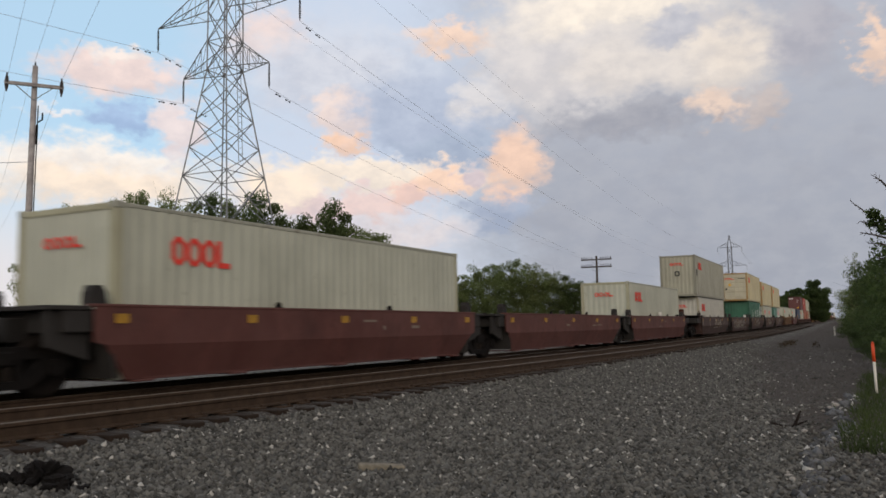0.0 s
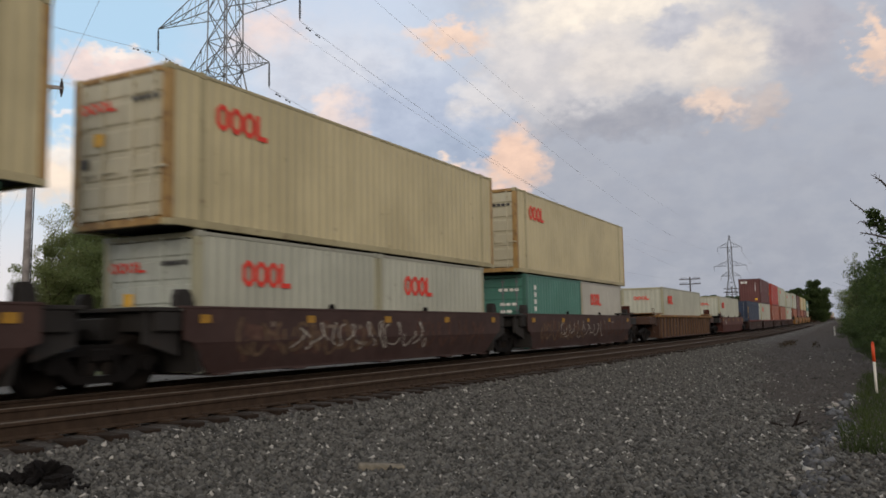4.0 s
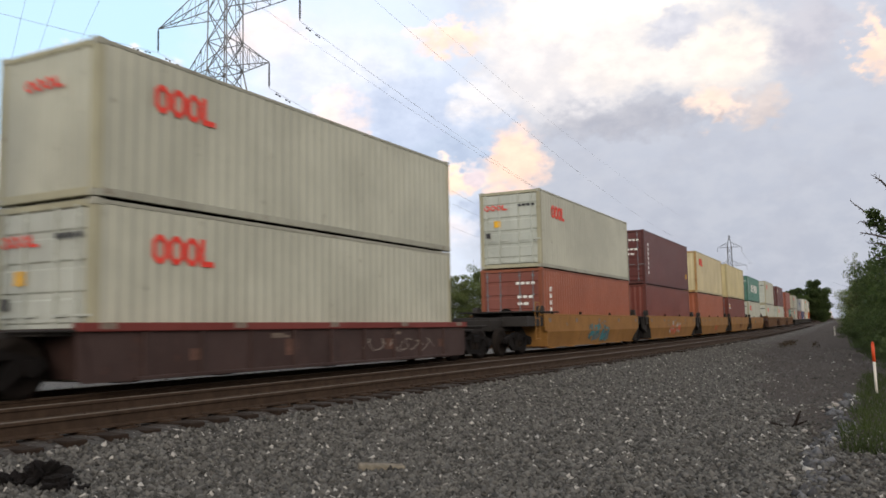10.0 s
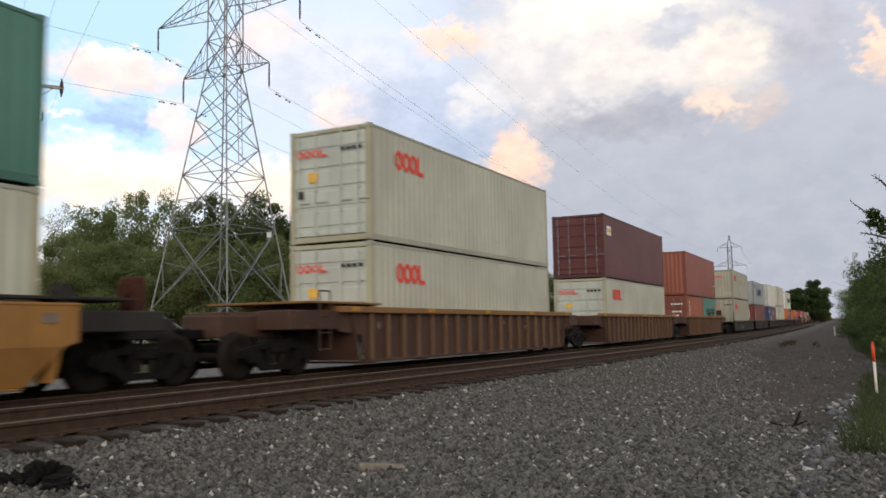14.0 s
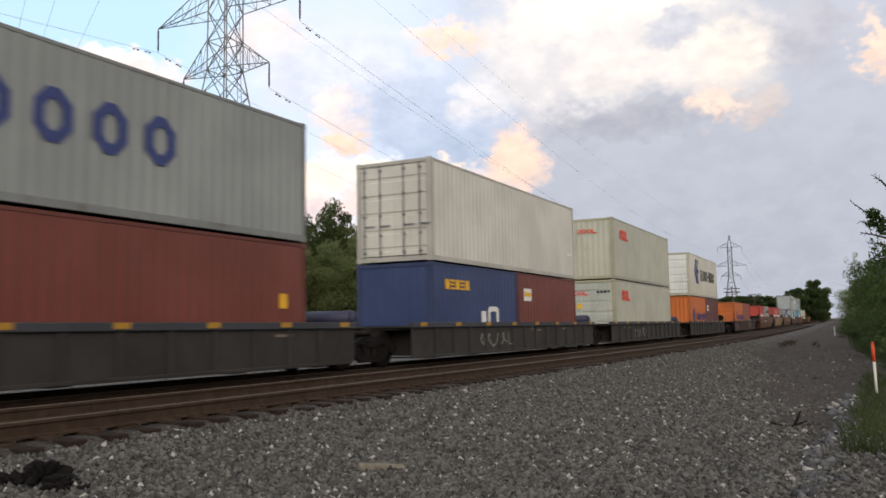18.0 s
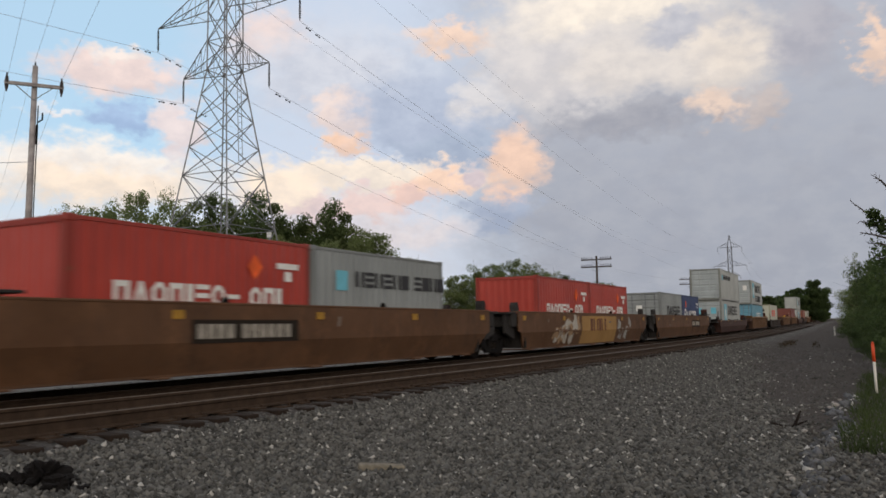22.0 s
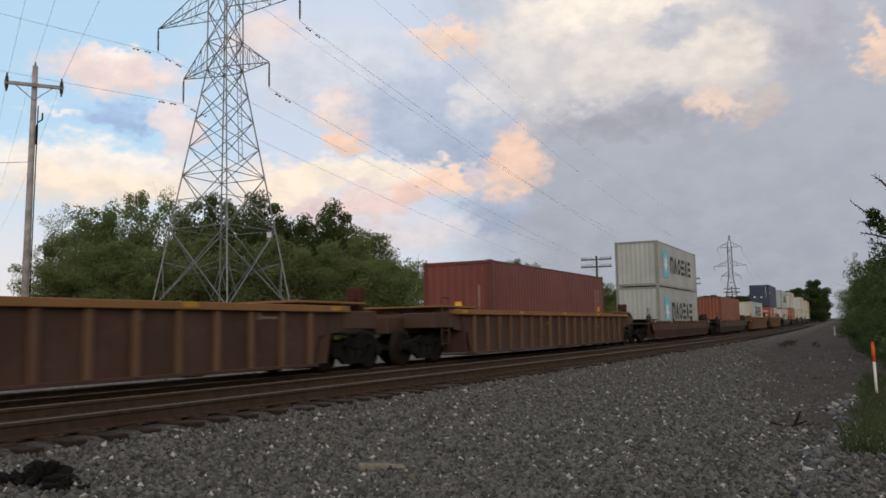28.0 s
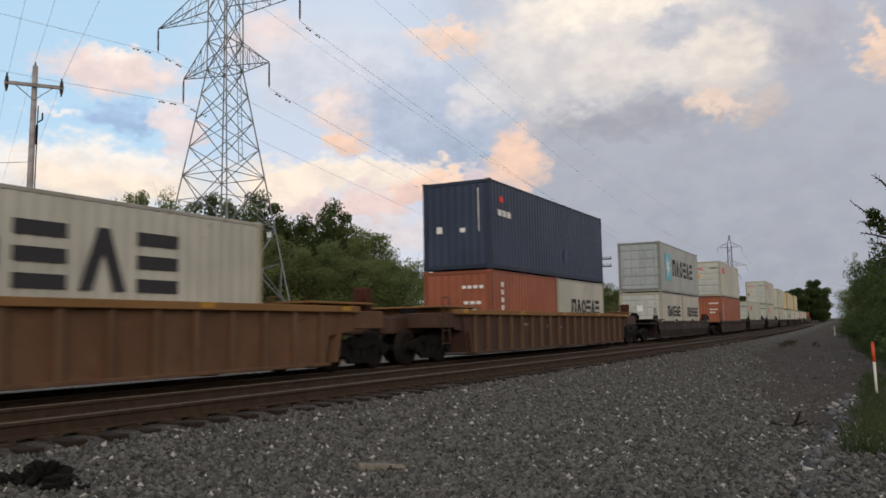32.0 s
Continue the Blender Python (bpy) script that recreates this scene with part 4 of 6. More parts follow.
def side_outline(kind, wl, top):
    h = wl / 2
    if kind == "smooth":
        return [(-h, top), (-h, 0.78), (-h + 0.28, 0.62), (-h + 0.75, 0.16), (h - 0.75, 0.16), (h - 0.28, 0.62), (h, 0.78), (h, top)]
    if kind == "low":
        return [(-h, top), (-h, 0.8), (-h + 0.5, 0.74), (-h + 1.1, 0.16), (h - 1.1, 0.16), (h - 0.5, 0.74), (h, 0.8), (h, top)]
    if kind == "ribbed":
        return [(-h, top), (-h, 0.88), (-h + 0.95, 0.78), (-h + 1.15, 0.15), (h - 1.15, 0.15), (h - 0.95, 0.78), (h, 0.88), (h, top)]
    return [(-h, top), (-h, 0.22), (-h + 0.12, 0.15), (h - 0.12, 0.15), (h, 0.22), (h, top)]


def side_sill(kind, wl, top):
    """The car's side plate; smooth sides break inwards below the middle, ribbed ones lie back between their chords."""
    if kind == "ribbed":
        return Shape().prism(side_outline(kind, wl, top), 1.33, 1.36).mesh("side_sill")
    if kind == "flat":
        return Shape().prism(side_outline(kind, wl, top), 1.39, 1.42).mesh("side_sill")
    brk = 0.72 if kind == "smooth" else 0.6
    h = wl / 2
    up = Shape()
    ya, yb = -h + 0.22, h - 0.22
    ring = [(-h, top), (-h, 0.78), (ya, brk), (yb, brk), (h, 0.78), (h, top)]
    low_ = [(ya, brk), (-h + (0.75 if kind == "smooth" else 1.1), 0.16), (h - (0.75 if kind == "smooth" else 1.1), 0.16), (yb, brk)]
    up.prism(ring, 1.43, 1.465)
    v = [(1.465, y, z) if z == brk else (1.29, y, z) for y, z in low_] + [(1.43, y, z) if z == brk else (1.26, y, z) for y, z in low_]
    up.add(v, [(0, 1, 2, 3), (7, 6, 5, 4), (0, 4, 5, 1), (1, 5, 6, 2), (2, 6, 7, 3)])
    return up.mesh("side_sill")


def well_car(kind, col, hf, hr, jf, jr, wl, top, chord=None, rich=True):
    """hf, hr: from the middle to the joints before and behind; jf, jr: a articulated, c coupled."""
    car = new("well_car")
    mat = paint("car_" + col, CARCOL[col], 0.42, {"dark": (92, 64, 46), "brown": (104, 68, 38), "ttx": (58, 42, 26), "wine": (84, 54, 44)}.get(col, (52, 34, 26)), 0.7, 1.3, {"dark": 0.8, "umber": 0.5, "ttx": 0.7, "ochre": 0.5, "grey": 0.4, "yellow": 0.3}.get(col, 0.45))
    cmat = mat if chord is None else paint("chord_" + chord, (124, 88, 46) if chord == "ochre" else CARCOL[chord], 0.35, (60, 36, 24), 0.7, 0.8)
    side = cached(("wside", kind, round(wl, 2), top), lambda: side_sill(kind, wl, top))
    tc = cached(("wtop", round(wl, 2), kind), lambda: Shape().box(1.3, 1.5 if kind != "smooth" else 1.475, -wl / 2 - (0.05 if kind != "flat" else 0.0), wl / 2 + (0.05 if kind != "flat" else 0), -0.14 if kind != "smooth" else -0.05, 0.0, 0.012).mesh("top_chord"))
    bc = cached(("wbot", round(wl, 2), kind), lambda: Shape().box(1.2, 1.5 if kind in ("ribbed", "flat") else 1.3, -wl / 2 + 1.1, wl / 2 - 1.1, 0.145, 0.21, 0.01).mesh("bottom_chord"))
    for a in (0, 180):
        put("side_sill", side, mat, car, m=pose(0, 0, 0, 0, 0, a))
        put("top_chord", tc, cmat, car, m=pose(0, 0, top, 0, 0, a))
        put("bottom_chord", bc, mat, car, m=pose(0, 0, 0, 0, 0, a))
    if kind in ("ribbed", "flat"):
        rib_mat = mat if kind == "flat" else paint("rib_worn", (94, 68, 47) if col != "ochre" else (116, 84, 56), 0.5, (60, 36, 24), 0.75, 1.4)
        n = (18 if kind == "ribbed" else 13) if wl > 15 else 9
        x0, x1 = (1.355, 1.455) if kind == "ribbed" else (1.415, 1.47)
        rib = cached(("rib", kind, top), lambda: Shape().box(x0, x1, -0.055, 0.055, 0.2, top - 0.1, 0.012).mesh("rib"))
        for i in range(n):
            y = -wl / 2 + 1.3 + (wl - 2.6) * i / (n - 1)
            for a in (0, 180):
                put("rib", rib, rib_mat, car, m=pose(0, 0, 0, 0, 0, a) @ pose(0, y if a == 0 else -y, 0))
    # cross members of the well floor, bulkheads, end decks
    cross = cached(("cross", kind), lambda: Shape().box(-1.4, 1.4, -0.2, 0.2, 0.12, 0.155, 0.01).mesh("floor_beam"))
    for y in (-wl * 0.42, -wl * 0.25, 0, wl * 0.25, wl * 0.42):
        put("floor_beam", cross, mat, car, m=pose(0, y, 0))
    bulk = cached(("bulk", top), lambda: Shape().prism([(-0.03, 0.2), (0.03, 0.2), (0.28, top - 0.08), (0.22, top - 0.08)], -1.42, 1.42).mesh("bulkhead"))
    soot = paint("car_soot", CARCOL["soot"], 0.4, (58, 40, 30), 0.8)
    for sgn, h, j in ((-1, hf, jf), (1, hr, jr)):
        put("bulkhead", bulk, soot if j == "a" and kind == "smooth" else mat, car, m=pose(0, sgn * max(wl / 2 - 0.75, 6.2), 0, 0, 0, 0 if sgn > 0 else 180))
        end = h - (0.42 if j == "a" else 0.55)
        deck_len = max(0.3, end - wl / 2)
        deck = cached(("deck", round(deck_len, 2), top, kind), lambda: Shape().box(-1.3, 1.3, -0.5, deck_len * 0.55, top - 0.2, top - 0.12, 0.01)
                      .box(-0.5, 0.5, -0.2, deck_len, 0.78, top - 0.2, 0.02).box(-1.4, -0.5, 0.0, deck_len * 0.62, 0.92, top - 0.1, 0.02).box(0.5, 1.4, 0.0, deck_len * 0.62, 0.92, top - 0.1, 0.02).mesh("end_deck"))
        put("end_deck", deck, mat if kind == "ribbed" else soot, car, m=pose(0, sgn * (wl / 2 - 0.02), 0, 0, 0, 0 if sgn > 0 else 180))
        if j == "c" and kind != "flat":
            plat = cached(("plat", kind, round(deck_len, 2)), lambda: Shape().box(-1.42, 1.42, -1.7, deck_len * 0.4, 0.05, 0.1, 0.01).box(-1.3, -1.2, -1.4, -1.3, -0.02, 0.05).box(1.2, 1.3, -1.4, -1.3, -0.02, 0.05).box(-1.3, 1.3, 0.0, 0.1, -0.12, 0.05).mesh("end_platform"))
            put("end_platform", plat, cmat if kind == "ribbed" else soot, car, "thin walkway plate on the car's end", pose(0, sgn * (wl / 2 - 0.02), top, 0, 0, 0 if sgn > 0 else 180))
            box = cached("endbox", lambda: Shape().box(0.75, 1.15, -0.12, 0.12, 0.0, 0.62, 0.03).tube((0.95, -0.13, 0.4), (0.95, -0.2, 0.4), 0.14, n=12).mesh("brake_box"))
            if rich and sgn > 0:
                put("brake_box", box, plain("rusty_box", (68, 38, 31), 0.8), car, "rusty upright brake box", pose(0, sgn * (wl / 2 + deck_len * 0.5), top - 0.14))
        if j == "a" and kind == "smooth" and rich:
            lg = max(0.3, min(0.7, end - wl / 2 + 0.1))
            shroud = cached(("shroud", round(lg, 2), top), lambda: Shape().prism([(-0.04, 0.5), (lg, 0.72), (lg, top - 0.1), (-0.04, top - 0.1)], 1.2, 1.3).prism([(-0.04, 0.5), (lg, 0.72), (lg, top - 0.1), (-0.04, top - 0.1)], -1.3, -1.2)
                            .box(-1.42, 1.42, 0.0, lg + 0.06, top - 0.1, top - 0.03, 0.01).mesh("end_shroud"))
            put("end_shroud", shroud, soot, car, "sooty steel plates on the car's end", pose(0, sgn * (wl / 2 + 0.01), 0, 0, 0, 0 if sgn > 0 else 180))
        if j == "a":
            if sgn > 0:
                truck(car, h)
                if kind == "flat" and rich:
                    tank = cached("tank", lambda: Shape().tube((-0.7, 0, 0), (0.9, 0, 0), 0.17, n=14).tube((-0.78, 0, 0), (-0.7, 0, 0), 0.1, 0.17, 14).tube((0.9, 0, 0), (0.98, 0, 0), 0.17, 0.1, 14).mesh("air_tank", True))
                    put("air_tank", tank, plain("tank_red", (120, 40, 44), 0.6) if col == "wine" else plain("tank_blue", (48, 52, 78), 0.6), car, "painted round air tank", pose(0.1, h - 0.75, top + 0.12))
            con = cached("connector", lambda: Shape().tube((0, 0, 0.78), (0, 0, 1.0), 0.26, n=10).box(-0.2, 0.2, -0.5, 0, 0.8, 0.98, 0.02).mesh("connector"))
            if sgn < 0:
                put("connector", con, M_DARK, car, m=pose(0, -h + 0.02, 0.0, 0, 0, 180))
        else:
            truck(car, sgn * (h - 1.72))
            cp = cached("coupler", lambda: Shape().box(-0.1, 0.1, -0.1, 0.42, 0.76, 0.96, 0.02).box(-0.16, 0.12, 0.36, 0.52, 0.74, 0.98, 0.03).mesh("coupler"))
            put("coupler", cp, M_DARK, car, "dark steel coupler", pose(0, sgn * end, 0, 0, 0, 0 if sgn > 0 else 180))
            if rich:
                lad = cached("ladder", lambda: (lambda s: s.mesh("ladder"))(Shape().tube((1.4, -0.2, 0.45), (1.4, -0.2, 1.75), 0.018, n=6).tube((1.4, 0.2, 0.45), (1.4, 0.2, 1.75), 0.018, n=6)
                             .tube((1.4, -0.2, 0.5), (1.4, 0.2, 0.5), 0.014, n=6).tube((1.4, -0.2, 0.85), (1.4, 0.2, 0.85), 0.014, n=6).tube((1.4, -0.2, 1.2), (1.4, 0.2, 1.2), 0.014, n=6).tube((1.4, -0.2, 1.75), (1.4, 0.2, 1.75), 0.018, n=6)))
                put("ladder", lad, mat, car, "steel grab ladder", pose(0, sgn * (wl / 2 + 0.55), 0, 0, 0, 0 if sgn < 0 else 180))
                hw = cached("brakew", lambda: Shape().tube((0.3, 0.0, 1.5), (0.3, 0.05, 1.5), 0.27, n=16).box(0.2, 0.4, 0.05, 0.18, 1.1, 1.6, 0.02).mesh("brake_wheel"))
                if sgn < 0:
                    put("hand_brake", hw, M_DARK, car, "round hand-brake wheel", pose(0, sgn * (wl / 2 + 0.75), -0.2))
    if rich and kind in ("smooth", "low"):
        pin = cached("guide", lambda: Shape().prism([(-0.09, 0), (0.09, 0), (0.07, 0.07), (0.03, 0.12), (-0.03, 0.12), (-0.07, 0.07)], 1.3, 1.36).mesh("guide"))
        lump = cached("lump", lambda: Shape().prism([(-0.16, 0), (0.16, 0), (0.13, 0.2), (0.06, 0.3), (-0.1, 0.3), (-0.15, 0.2)], 1.15, 1.36).mesh("corner_guide"))
        for y in (-wl / 2 + 0.15, wl / 2 - 0.15):
            for a in (0, 180):
                put("corner_guide", lump, soot, car, m=pose(0, 0, top - 0.01, 0, 0, a) @ pose(0, y, 0))
        for y in (-wl * 0.16, wl * 0.16):
            for a in (0, 180):
                put("container_guide", pin, M_DARK, car, m=pose(0, 0, top - 0.01, 0, 0, a) @ pose(0, y, 0))
    if rich:
        big = kind == "smooth"
        refl = cached(("refl", big), lambda: Shape().box(0, 0.006, -0.13, 0.13, 0, 0.15).mesh("reflector") if big else Shape().box(0, 0.006, -0.16, 0.16, 0, 0.1).mesh("reflector"))
        x = 1.476 if kind == "smooth" else 1.502
        for y in np.linspace(-wl / 2 + 0.5, wl / 2 - 0.5, 8 if col == "grey" else 5):
            put("reflector", refl, plain("dull_reflector", (164, 122, 36), 0.6) if col in ("grey", "maroon", "red", "ttx", "brown", "ochre", "dark", "umber") else plain("grimy_reflector", (118, 104, 94), 0.7), car, m=pose(x, float(y), top - 0.102 if kind != "smooth" else top - 0.3))
        rng = random.Random(int(hf * 100) + int(wl * 7) + len(MOVING))
        for k in range(3):
            hh, ww = rng.choice([(0.07, 0.4), (0.05, 0.55), (0.1, 0.1), (0.14, 0.1)])
            sh = cached(("stencil", hh), lambda: Shape().box(0, 0.004, 0, ww, 0, hh).mesh("stencil"))
            put("stencil_mark", sh, plain("faded_stencil", (124, 112, 102), 0.8, 0, 0.2), car, m=pose(FACE[kind], rng.uniform(-wl / 2 + 1.6, wl / 2 - 2.2), rng.uniform(0.76, top - 0.28)))
    what = {"smooth": "smooth-sided", "low": "low-sided", "ribbed": "ribbed", "flat": "straight-sided"}[kind]
    return tagged(car, "%s %s double-stack well car on the rails" % (CARNAME[col], what), "railway car", "well cars of the train")


def number(car, text, y, z, size, mat, x=1.472):
    cu = bpy.data.curves.new("car_number", "FONT")
    cu.body, cu.size, cu.extrude = text, size, 0.002
    cu.materials.append(mat)
    ob = new("car_number", cu)
    ob.parent = car
    ob.matrix_basis = Matrix.Translation((x, y, z)) @ Matrix(((0, 0, 1, 0), (1, 0, 0, 0), (0, 1, 0, 0), (0, 0, 0, 1)))
    ob["label"] = "pale painted number"


def hug(sh, kind):
    """Lay paint on the side of a car of that kind, which may lean in below its middle."""
    d = FACE[kind] - FACE["smooth"]
    brk, lean = {"smooth": (0.72, 0.3125), "low": (0.6, 0.398)}.get(kind, (0.0, 0.0))
    sh.v = [(x + d - max(0.0, brk - z) * lean, y, z) for x, y, z in sh.v]
    return sh


def splash(car, y0, y1, z0, z1, mats, seed, n=9, kind="smooth"):
    """Spray paint: a row of tall swollen shapes, each with lobes and a gap, on the side."""
    rng = random.Random(seed)
    for k, m in enumerate(mats):
        sh = Shape()
        for q in range(n):
            cy = y0 + (y1 - y0) * (q + 0.5 + rng.uniform(-0.3, 0.3)) / n
            cz = (z0 + z1) / 2 + rng.uniform(-0.2, 0.2) * (z1 - z0)
            ry = (y1 - y0) / n * rng.uniform(0.42, 0.62)
            rz = min((z1 - z0) * rng.uniform(0.2, 0.48), cz - z0, z1 - cz)
            ph, lobes = rng.uniform(0, 6.28), rng.choice((2, 3, 3, 4))
            pts = []
            for a in np.linspace(0, 2 * math.pi, 25)[:-1]:
                r = 0.78 + 0.24 * math.sin(lobes * a + ph) + rng.uniform(-0.06, 0.06)
                c, d = math.cos(a), math.sin(a)
                pts.append((cy + ry * r * math.copysign(abs(c) ** 0.7, c) + 0.12 * rz * d, max(z0, min(z1, cz + rz * r * math.copysign(abs(d) ** 0.7, d)))))
            sh.prism(pts, 1.4665, 1.4675 + 0.0012 * k + 0.0006 * rng.random())
        tagged(put("spray_paint", hug(sh, kind).mesh("spray_paint"), m, car), "patches of faded sprayed paint", kind="stuff")


def scrawl(car, y0, y1, z0, z1, mat, seed, n=7, r=0.02, kind="smooth"):
    """Flat sprayed strokes that swing up and down along the side."""
    rng = random.Random(seed)
    sh = Shape()
    step = (y1 - y0) / n
    for k in range(n):
        y, x = y0 + step * k, 1.4695 + 0.0015 * rng.random()
        ph, w, amp, cz = rng.uniform(0, 6.28), rng.uniform(3.0, 7.5), rng.uniform(0.3, 0.5) * (z1 - z0), (z0 + z1) / 2
        pts = []
        for i in range(15):
            q = i / 14
            pts.append((y + step * (0.1 + 0.75 * q + 0.22 * math.sin(w * q * 1.7 + ph)), cz + amp * math.sin(w * q + ph) + 0.08 * (z1 - z0) * math.sin(11 * q + k)))
        for (ya, za), (yb, zb) in zip(pts, pts[1:]):
            dy, dz = yb - ya, zb - za
            ln = max(1e-4, math.hypot(dy, dz))
            ny, nz = -dz / ln * r, dy / ln * r
            ex, ez = dy / ln * r * 0.6, dz / ln * r * 0.6
            sh.prism([(ya + ny - ex, za + nz - ez), (yb + ny + ex, zb + nz + ez), (yb - ny + ex, zb - nz + ez), (ya - ny - ex, za - nz - ez)], 1.466, x)
    tagged(put("spray_lines", hug(sh, kind).mesh("spray_lines"), mat, car), "sprayed scrawl", kind="stuff")


# place, car, colour, chord, joint behind, well, lower and upper containers
T, S = TALL, LOW
HEAD_CARS = [
    (-0.60, "smooth", "red", None, "a", 13.3, [], []),
    (15.20, "smooth", "red", None, "a", 13.3, [(40, T, "white", "o", "w")], []),
    (30.83, "smooth", "red", None, "a", 13.3, [], []),
    (46.30, "smooth", "red", None, "c", 13.3, [(40, T, "white", "o", "w")], []),
    (65.71, "smooth", "maroon", None, "a", 13.3, [(40, S, "white2", "o", "w")], [(45, T, "drab", "o", "w")]),
    (81.30, "smooth", "maroon", None, "a", 13.3, [], []),
    (97.18, "smooth", "maroon", None, "a", 13.3, [(40, T, "green", "u", "w")], [(45, T, "cream", "o", "d")]),
    (113.20, "smooth", "maroon", None, "a", 13.3, [(20, S, "white", "o", "d"), (20, S, "white", "o", "d")], [(45, T, "cream", "o", "d")]),
    (128.86, "smooth", "maroon", None, "c", 13.3, [(20, S, "teal", "v", "d"), (20, S, "white2", "o", "d")], [(45, T, "cream", "o", "d")]),
]
RED_CARS = [
    (150.24, "ribbed", "brown", "ochre", "c", 18.2, [(40, T, "white", "o", "w")], []),
    (171.84, "smooth", "red", None, "c", 13.6, [(40, T, "white", "o", "w")], []),
    (191.35, "flat", "wine", "rose", "a", 13.0, [(40, T, "navy", "b", "d")], []),
    (206.90, "flat", "wine", "rose", "a", 13.0, [(40, T, "white", "o", "d")], [(40, T, "maroon", "t", "w")]),
    (222.83, "flat", "wine", "rose", "a", 13.0, [(40, T, "brick", "v", "d")], [(40, T, "red", "v", "d")]),
    (238.60, "flat", "wine", "rose", "a", 13.0, [(40, T, "brick", "v", "d")], [(40, T, "white", "o", "d")]),
    (254.36, "flat", "wine", "rose", "c", 13.0, [(40, T, "white", "o", "d")], [(40, S, "white", "o", "w")]),
]
YELLOW_CARS = [
    (273.83, "smooth", "yellow", None, "a", 13.2, [(40, T, "brick", "v", "d")], [(40, T, "white", "o", "d")]),
    (289.46, "smooth", "yellow", None, "a", 13.2, [(40, T, "rust", "p", "w")], [(40, T, "maroon", "v", "d")]),
    (304.98, "smooth", "yellow", None, "a", 13.2, [(40, T, "brick", "p", "w")], [(40, T, "cream", "o", "w")]),
    (320.43, "smooth", "yellow", None, "a", 13.2, [(40, T, "rust", "f", "d")], [(40, T, "yellow", "p", "w")]),
    (336.32, "smooth", "yellow", None, "c", 13.2, [(40, T, "white", "o", "d")], [(40, S, "teal", "g", "d")]),
    (357.40, "ribbed", "brown", "ochre", "a", 15.4, [(40, T, "white", "o", "d")], [(40, T, "white", "o", "d")]),
    (376.91, "ribbed", "brown", "ochre", "a", 15.4, [(40, T, "white", "o", "d")], [(40, T, "maroon", "f", "d")]),
    (395.96, "ribbed", "brown", "ochre", "c", 15.4, [(20, S, "brick", "v", "d"), (20, S, "teal", "k", "d")], [(40, T, "orange", "p", "w")]),
]
GREY_CARS = [
    (419.19, "flat", "grey", "slate", "a", 15.2, [(40, T, "drab", "o", "d")], [(40, S, "drab", "o", "w")]),
    (437.26, "flat", "grey", "slate", "a", 15.2, [(40, S, "rust", "t", "w")], [(40, S, "grey", "c", "w")]),
    (455.05, "flat", "grey", "slate", "a", 15.2, [(20, S, "blue", "x", "w"), (20, S, "rust", "f", "d")], [(40, T, "bright", "p", "d")]),
    (473.03, "flat", "grey", "slate", "a", 15.2, [(40, T, "white", "o", "d")], [(40, T, "white", "o", "w")]),
    (491.74, "flat", "grey", "slate", "c", 15.2, [(20, S, "hapag", "H", "w"), (20, S, "maroon", "f", "w")], [(40, T, "reefer", "H", "d")]),
    (514.55, "flat", "wine", None, "c", 16.9, [(20, S, "hapag", "H", "d"), (20, S, "orange", "p", "w")], []),
    (537.66, "smooth", "ttx", None, "a", 17.2, [(20, S, "red", "s", "w"), (20, S, "grey", "n", "w")], []),
    (557.15, "smooth", "ttx", None, "a", 17.2, [(20, S, "red", "s", "w"), (20, S, "red", "s", "w")], []),
    (576.84, "smooth", "ttx", None, "c", 17.2, [(20, S, "grey", "k", "d"), (20, S, "blue", "s", "w")], []),
]
BROWN_CARS = [
    (600.05, "low", "umber", None, "c", 18.3, [(40, S, "mgrey", "W", "d")], [(40, S, "mgrey", "n", "d")]),
    (623.37, "ribbed", "brown", "ochre", "c", 18.2, [(40, S, "sky", "z", "d")], [(40, S, "mgrey", "M", "d")]),
    (646.38, "flat", "dark", None, "c", 16.9, [(40, T, "white", "y", "w")], []),
    (669.94, "ribbed", "brown", "ochre", "c", 18.2, [], []),
    (693.47, "ribbed", "brown", "ochre", "c", 18.2, [(40, T, "rust", "a", "w")], []),
    (716.74, "low", "umber", None, "c", 18.3, [(40, T, "mgrey", "m", "w")], [(40, S, "mgrey", "m", "w")]),
    (740.14, "low", "dark", None, "c", 18.3, [(40, T, "terracotta", "r", "w")], []),
    (763.37, "ribbed", "ochre", "ochre", "c", 18.2, [(40, T, "white2", "q", "w")], []),
    (786.54, "ribbed", "brown", "ochre", "c", 18.2, [(20, S, "brick", "v", "w"), (20, S, "white2", "k", "w")], [(40, T, "navy", "j", "w")]),
    (810.40, "low", "dark", None, "c", 16.4, [(20, S, "white2", "k", "d"), (20, S, "white2", "k", "w")], [(40, T, "mgrey", "m", "d")]),
]
